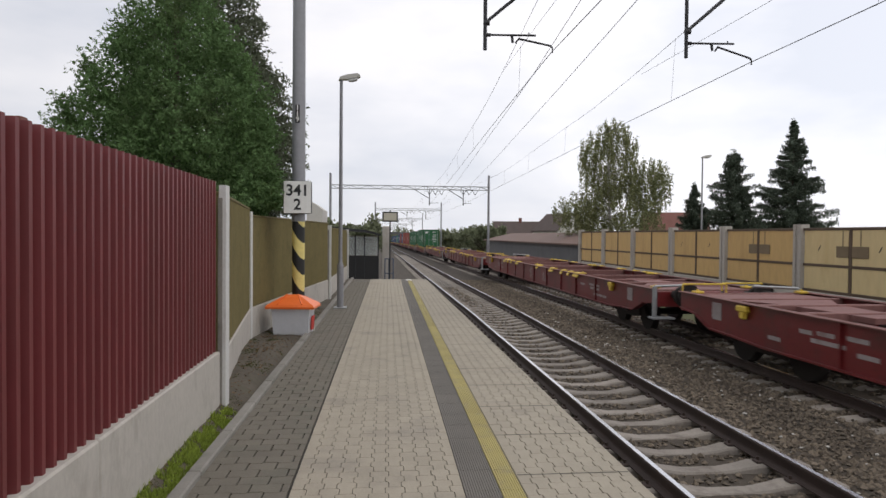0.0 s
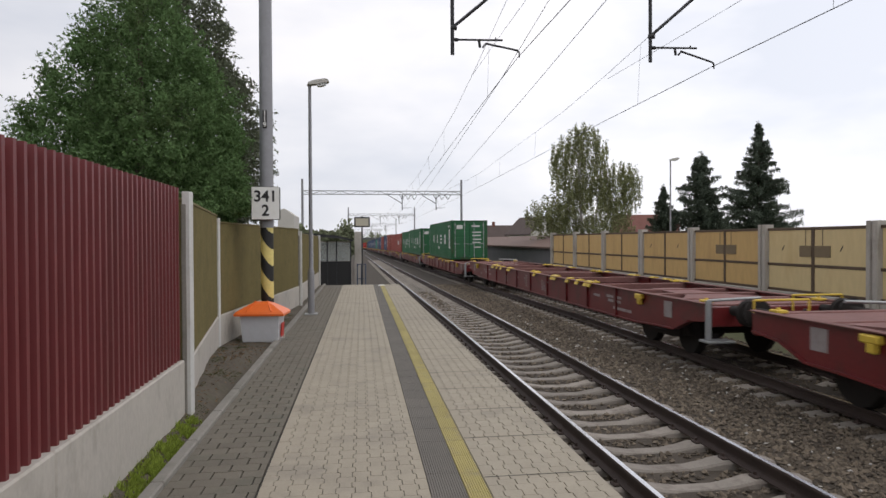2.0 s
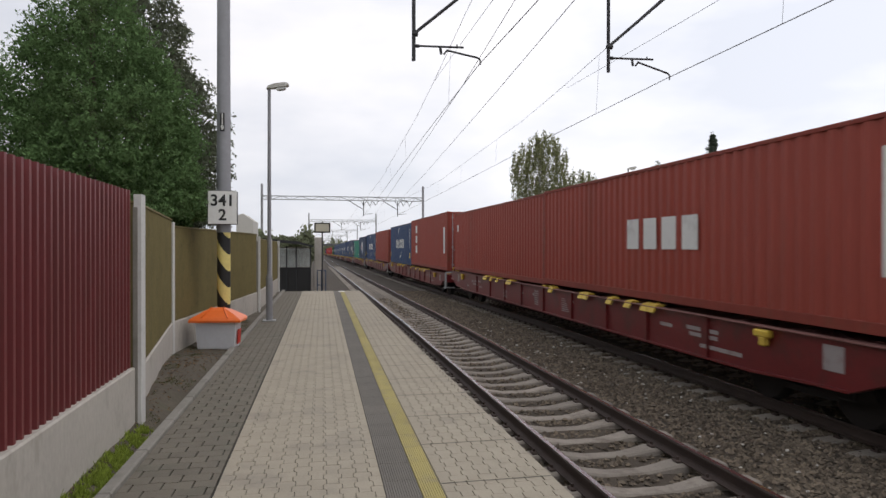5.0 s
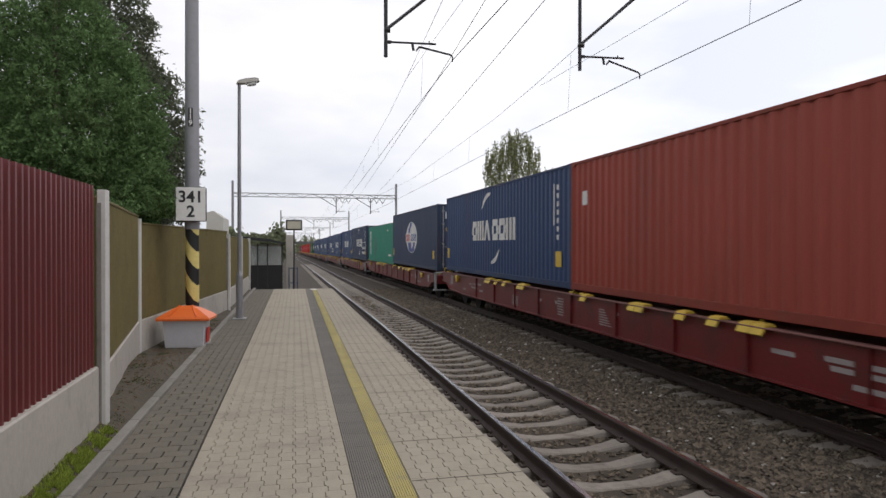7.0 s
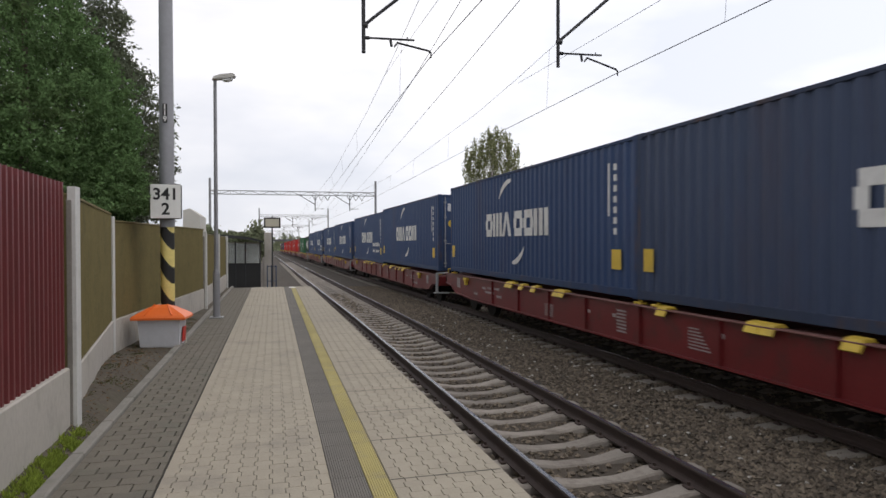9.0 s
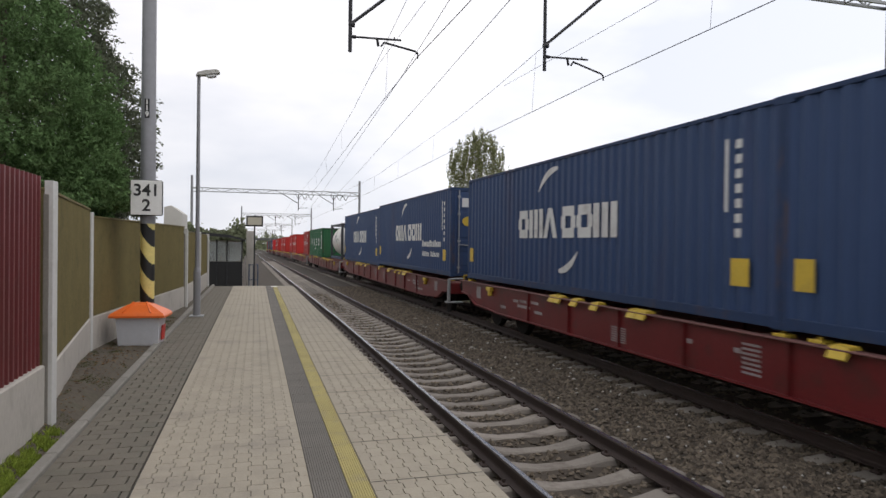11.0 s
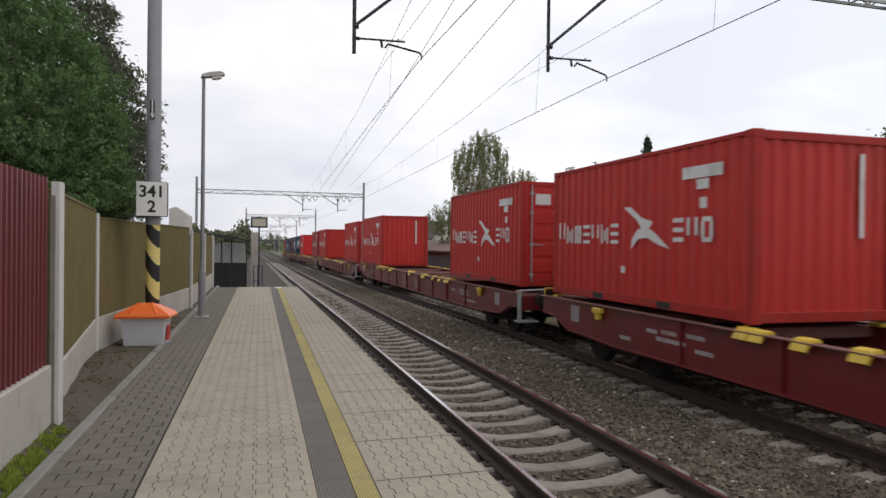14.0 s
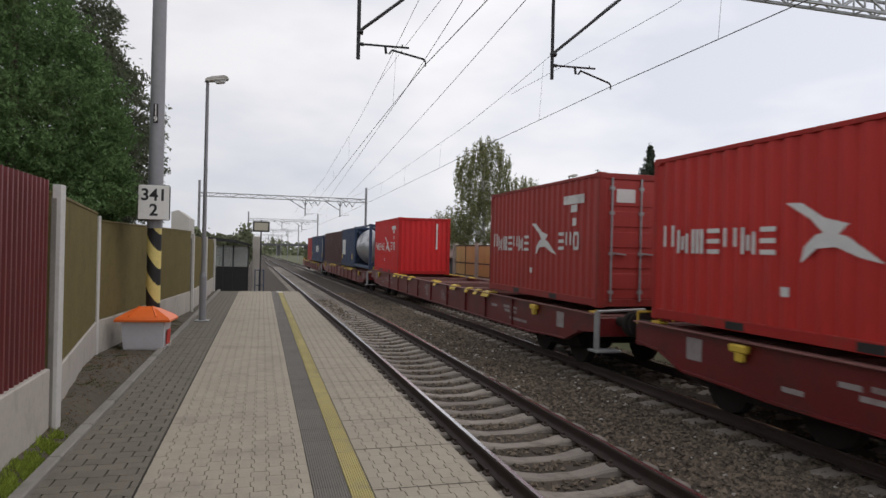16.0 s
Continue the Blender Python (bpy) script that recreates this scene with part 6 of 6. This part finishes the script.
def tank_container(s_near, shell, frame_mat, label):
    ob = thing("tank_container", pose(0, 0, 0), label, "tank container", "containers of the freight train")
    hl, x, high, zc, r = 3.029, 1.219, 2.591, 1.33, 1.15
    prof = [(-2.92, 0.0), (-2.90, 0.45), (-2.84, 0.80), (-2.74, 1.00), (-2.58, 1.11), (-2.38, r), (2.38, r), (2.58, 1.11), (2.74, 1.00), (2.84, 0.80), (2.90, 0.45), (2.92, 0.0)]
    n, v, g = 40, [], Geo()
    for y, q in prof:
        v += [(q * math.cos(2 * math.pi * i / n), y, zc + q * math.sin(2 * math.pi * i / n)) for i in range(n)]
    g.add(v, [(j * n + i, j * n + (i + 1) % n, (j + 1) * n + (i + 1) % n, (j + 1) * n + i) for j in range(len(prof) - 1) for i in range(n)], 0, True)
    part("shell", g, shell, ob, "cylindrical tank shell with domed ends")
    for y in (-2.2, -0.75, 0.75, 1.75):
        g, v = Geo(), []
        for yy, q in ((y - 0.04, r), (y - 0.03, r + 0.012), (y + 0.03, r + 0.012), (y + 0.04, r)):
            v += [(q * math.cos(2 * math.pi * i / n), yy, zc + q * math.sin(2 * math.pi * i / n)) for i in range(n)]
        g.add(v, [(j * n + i, j * n + (i + 1) % n, (j + 1) * n + (i + 1) % n, (j + 1) * n + i) for j in range(3) for i in range(n)], 0, True)
        part("shell_band", g, shell, ob)
    for e in (-1, 1):
        g = Geo()
        for s in (-1, 1):
            g.box(s * (x - 0.08) - 0.08, s * (x - 0.08) + 0.08, e * (hl - 0.08) - 0.08, e * (hl - 0.08) + 0.08, 0, high, 0.015)
            g.bar((s * 1.1, e * (hl - 0.08), 0.25), (s * 0.25, e * (hl - 0.08), 1.0), 0.1)
            g.bar((s * 1.1, e * (hl - 0.08), high - 0.2), (s * 0.35, e * (hl - 0.08), high - 0.75), 0.1)
        g.box(-x, x, e * (hl - 0.08) - 0.07, e * (hl - 0.08) + 0.07, high - 0.16, high - 0.02, 0.01)
        g.box(-x, x, e * (hl - 0.08) - 0.07, e * (hl - 0.08) + 0.07, 0.03, 0.2, 0.01)
        part("end_frame", g, frame_mat, ob, "steel end frame with braces")
    for s in (-1, 1):
        part("bottom_rail", Geo().box(s * 1.13 - 0.06, s * 1.13 + 0.06, -hl + 0.1, hl - 0.1, 0.03, 0.2, 0.012), M_TANKB, ob, "blue-grey bottom rail")
        part("top_rail", Geo().box(s * 1.16 - 0.04, s * 1.16 + 0.04, -hl + 0.1, hl - 0.1, high - 0.13, high - 0.03, 0.008), frame_mat, ob)
    g = Geo()
    g.box(-0.45, 0.45, -1.9, 1.9, zc + r + 0.02, zc + r + 0.06)
    g.box(-0.25, 0.25, -0.3, 0.3, zc + r - 0.02, zc + r + 0.12, 0.03)
    part("walkway", g, M_STEEL, ob, "grey grating walkway on top")
    def on_shell(y0, y1, z0, z1, mat, name, lab):
        g, k = Geo(), 5
        v = []
        for i in range(k + 1):
            z = z0 + (z1 - z0) * i / k
            xx = -math.sqrt(max(0.01, (r + 0.006) ** 2 - (z - zc) ** 2))
            v += [(xx, y0, z), (xx, y1, z)]
        g.add(v, [(2 * i, 2 * i + 1, 2 * i + 3, 2 * i + 2) for i in range(k)])
        part(name, g, mat, ob, lab)
    for i in range(8):
        a = 1.15 - 0.285 * i
        on_shell(a - 0.07, a, zc - 0.06, zc + 0.20, M_TANKF, "lettering_bar", "grey lettering as plain bars")
        on_shell(a - 0.23, a - 0.07, zc - 0.06 + 0.09 * (i % 3), zc - 0.01 + 0.09 * (i % 3), M_TANKF, "lettering_bar", "grey lettering as plain bars")
    for i in range(7):
        on_shell(0.30 + 0.07 * i, 1.15 - 0.035 * i, zc + 0.26 + 0.062 * i, zc + 0.295 + 0.062 * i, M_TANKF, "emblem_bar", "grey striped emblem")
    for a, b in ((-0.46, -0.10), (-0.40, -0.16)):
        on_shell(a, b, zc - 0.42 + (0.0 if a < -0.45 else 0.14), zc - 0.38 + (0.0 if a < -0.45 else 0.14), M_LOGORED, "hazard_label", "worn red hazard label")
    on_shell(-0.9, -0.25, zc + 0.62, zc + 0.66, M_STEEL, "manway_flange", "dull pipe flange")
    on_shell(-2.0, -1.45, zc + 0.30, zc + 0.75, M_PLATE, "data_plate", "pale data plate")
    on_shell(-1.72, -1.58, zc - 0.35, zc - 0.2, M_PLATE, "data_plate", "pale data plate")
    part("end_label", Geo().add([(-0.25, -2.935, zc - 0.25), (0.0, -2.935, zc), (-0.25, -2.935, zc + 0.25), (-0.5, -2.935, zc)], [(0, 1, 2, 3)]), M_LOGORED, ob, "red diamond hazard label")
    MOVERS.append((ob, s_near + hl, DECK))


wagon = build_wagon()
wagon_matrix = pose(TRACK_2, 0, RAIL_Z)
for k in range(-4, 17):
    w = wagon if k == -4 else copy_thing(wagon, wagon_matrix)
    MOVERS.append((w, gap(k) + PITCH / 2, RAIL_Z))

L40, L20, STD, HIGH = 12.192, 6.058, 2.591, 2.896
END = 0.85
a = lambda k, n=0: gap(k) + END + 6.09 * n      # the n-th twenty-foot slot of wagon k
container(a(0, 1), L40, STD, "green", True, "four_blocks")
container(a(1, 0), L40, STD, "green", True, "four_blocks")
container(a(1, 2), L40, STD, "green", True, "four_blocks")
container(a(2, 0), L40, STD, "maroon", True, "few_blocks")
container(a(2, 2), L40, STD, "maroon", True, "small_panel")
container(a(3, 0), L40, HIGH, "maroon", True, "vertical_bars")
container(a(3, 2), L40, HIGH, "blue", True, "six_blocks")
container(a(4, 0), L40, HIGH, "maroon", True, "small_panel")
container(a(4, 2), L40, HIGH, "blue", True, "six_blocks")
container(a(5, 0), L40, HIGH, "navy", True, "globe")
container(a(5, 2), L40, STD, "teal", True, "tall_panel")
container(a(6, 0), L40, HIGH, "navy", True, "six_blocks_panel")
container(a(6, 2), L40, HIGH, "blue", True, "six_blocks")
container(a(7, 0), L40, HIGH, "blue", True, "six_blocks")
container(a(7, 2), L40, HIGH, "blue", True, "six_blocks_text")
container(a(8, 0), L40, HIGH, "blue", True, "six_blocks")
container(a(8, 2), L40, HIGH, "blue", True, "six_blocks")
container(a(9, 0), L40, HIGH, "blue", True, "six_blocks_text")
container(a(9, 2), L40, HIGH, "blue", True, "six_blocks")
tank_container(a(10, 0), M_TANK, M_TANKF, "white tank container in a dark steel frame, on a wagon")
container(a(10, 2), L40, STD, "green", False, "four_blocks")
container(a(11, 0), L20, STD, "dull_red", True, "crossed_star")
container(a(11, 3), L20, STD, "red", False, "crossed_star")
container(a(12, 0), L20, STD, "red", True, "crossed_star")
container(a(12, 3), L20, STD, "red", False, "crossed_star")
container(a(13, 0), L20, STD, "red", True, "crossed_star")
container(a(13, 3), L20, STD, "red", False, "crossed_star")
container(a(14, 0), L20, STD, "dull_red", True, "crossed_star")
container(a(14, 3), L20, STD, "scarlet", False, "crossed_star")
tank_container(a(15, 0), M_TANKS, M_TANKB, "bare metal tank container in a dark frame, on a wagon")
container(a(15, 1), L20, STD, "navy", False, "square_mark")
container(a(15, 2), L40, STD, "brown", False, "")
container(a(16, 0), L40, STD, "navy", False, "few_blocks")
container(a(16, 2), L20, STD, "dull_red", False, "")


# ---- sleepers ----
sl = sleeper_mesh()
far_sleepers = []
for track, cx in ((0, TRACK_1), (1, TRACK_2)):
    for i in range(-6, 170):
        y = 6.47 + 0.6 * i
        spot = pose(cx, y, RAIL_Z - (0.232 if track else 0.195) + fall(y), 0, 0, random.uniform(-0.3, 0.3))
        if i < 100:
            ob = new("sleeper", sl)
            ob.parent = ballast
            ob.matrix_basis = spot
        else:
            far_sleepers.append((cx, y, RAIL_Z - 0.195 + fall(y)))
g = Geo()
for x, y, z in far_sleepers:
    g.box(x - 1.21, x + 1.21, y - 0.12, y + 0.12, z - 0.15, z, 0.01)
tagged(part("sleepers_beyond", g, M_SLEEPER, ballast, "concrete sleepers in the distance"), kind="stuff")


# ---- paving blocks ----
def block_mesh(w, d, step, gx, gy, turned=False):
    """An interlocking block: one half is wider than the other, so that neighbours lock. Turned, the steps lie across the platform."""
    a, b = (w - gx) / 2, (d - gy) / 2
    out = [(-a + step, -b), (a - step, -b), (a - step, -0.12 * b), (a + step, 0.12 * b), (a + step, b), (-a - step, b), (-a - step, 0.12 * b), (-a + step, -0.12 * b)]
    g, n = Geo(), len(out)
    inner = [(x - math.copysign(0.0025, x), y - (math.copysign(0.0025, y) if abs(y) > 0.5 * b else 0)) for x, y in out]
    rings = [(x, y, -0.03) for x, y in out] + [(x, y, -0.0025) for x, y in out] + [(x, y, 0.0) for x, y in inner]
    faces = [(i, (i + 1) % n, n + (i + 1) % n, n + i) for i in range(n)] + [(n + i, n + (i + 1) % n, 2 * n + (i + 1) % n, 2 * n + i) for i in range(n)] + [tuple(range(2 * n, 3 * n))]
    if turned:
        rings, faces = [(y, x, z) for x, y, z in rings], [tuple(reversed(f)) for f in faces]
    return g.add(rings, faces, 0)


def paving(name, x0, x1, w, d, step, gaps, mat, near_y, edge=None, turned=False):
    """Blocks w across and d along in half bond; those cut by a border are trimmed to it."""
    proto = block_mesh(d, w, step, gaps[1], gaps[0], True) if turned else block_mesh(w, d, step, *gaps)
    me = proto.mesh(name, mat)
    rest, made, spots = Geo(), 0, []
    for r in range(int((PLAT_END - 1.0) / d) - 1):
        for c in range(int((x1 - x0) / w) + 3):
            x = x0 - 0.016 + w * c + (w / 2 if not turned or r % 2 else 0)
            spots.append((1.0 + d * (r + (0.5 if not turned and c % 2 else 0)), x))
    spots.sort()
    for y, x in spots:
        px, lo, hi = px_at(x, y), px_at(x0, y) + 0.003, (edge if edge else px_at(x1, y)) - 0.003
        if px - w * 0.45 > hi or px + w * 0.45 < lo or y + d / 2 > PLAT_END:
            continue
        dz = random.uniform(-0.0012, 0.0012)
        if px - w / 2 - step > lo and px + w / 2 + step < hi and 4.2 < y < near_y and made < 300:
            ob = new(name, me)
            ob.parent = platform
            ob.matrix_basis = pose(px, y, dz, 0, 0, -math.degrees(SKEW))
            made += 1
        else:
            rest.add([(min(hi, max(lo, vx + px)), vy + y, vz + dz) for vx, vy, vz in proto.v], proto.f, 0)
    me2 = bpy.data.meshes.new(name + "s_beyond")
    me2.from_pydata(rest.v, [], rest.f)
    me2.materials.append(mat)
    tagged(part(name + "s_beyond", me2, None, platform, "the rest of the interlocking blocks"), kind="stuff")


paving("dark_block", -1.352, -0.668, 0.215, 0.15, 0.009, (0.011, 0.004), M_PAVED, 14.0, turned=True)
paving("light_block", -0.655, 0.53, 0.112, 0.212, 0.0115, (0.0048, 0.0012), M_PAVE, 14.0)
paving("edge_block", 0.945, 1.9, 0.112, 0.212, 0.0115, (0.0048, 0.0012), M_PAVE, 14.0, edge=EDGE)
y = 4.87
while y < PLAT_END:
    part("seam", Geo().add([(px_at(0.95, y), y, 0.0022), (EDGE - 0.01, y + 0.01, 0.0022), (EDGE - 0.01, y + 0.022, 0.0022), (px_at(0.95, y), y + 0.012, 0.0022)], [(0, 1, 2, 3)]), M_JOINT, platform, "thin dark expansion joint")
    y += 0.98


# the tactile strips
def ribbed(w, ribs):
    g = Geo()
    p = w / ribs
    pr = [(-w / 2, -0.03)]
    for i in range(ribs):
        s = -w / 2 + i * p
        pr += [(s + 0.1 * p, -0.003), (s + 0.25 * p, 0.003), (s + 0.65 * p, 0.003), (s + 0.8 * p, -0.003)]
    pr.append((w / 2, -0.03))
    g.prism(pr, "y", 0.002, 0.398)
    return g


grey_tile, yellow_tile = ribbed(0.248, 14).mesh("grey_tactile_tile", M_STRIP), ribbed(0.158, 9).mesh("yellow_tactile_tile", M_YELLOW)
y = 1.0
while y < PLAT_END - 0.4:
    for nm, me, x in (("grey_tactile_tile", grey_tile, 0.655), ("yellow_tactile_tile", yellow_tile, 0.862)):
        ob = new(nm, me)
        ob.parent = platform
        ob.matrix_basis = pose(px_at(x, y), y, 0, 0, 0, -math.degrees(SKEW))
    y += 0.4
part("white_marker", Geo().box(px_at(0.72, 26.2), px_at(0.95, 26.2), 26.0, 26.4, -0.01, 0.007, 0.002), M_WHITE, platform, "white marker tile")


# ---- what moves: the train runs towards and past the camera ----
def clock(t):
    """The film shows whole twenty-fifths of a second, so its half seconds fall a little late."""
    halves = [0.5 * i for i in range(33)]
    return float(np.interp(t, halves, [math.floor(25 * h + 0.5) / 25 for h in halves]))


def motions():
    for ob, s, z in MOVERS:
        rows = []
        for t in sorted({*[0.5 * i for i in range(33)], *([round(min(15.9, max(0.1, (s - 20) / SPEED)) * FPS) / FPS] if 22.8 < s < 700 else [])}):
            m = clock(t)
            y = s - SPEED * m + SLOWING * m * m
            rows.append((t, pose(TRACK_2, y, z + fall(y))))
        walk(ob, rows)


motions()
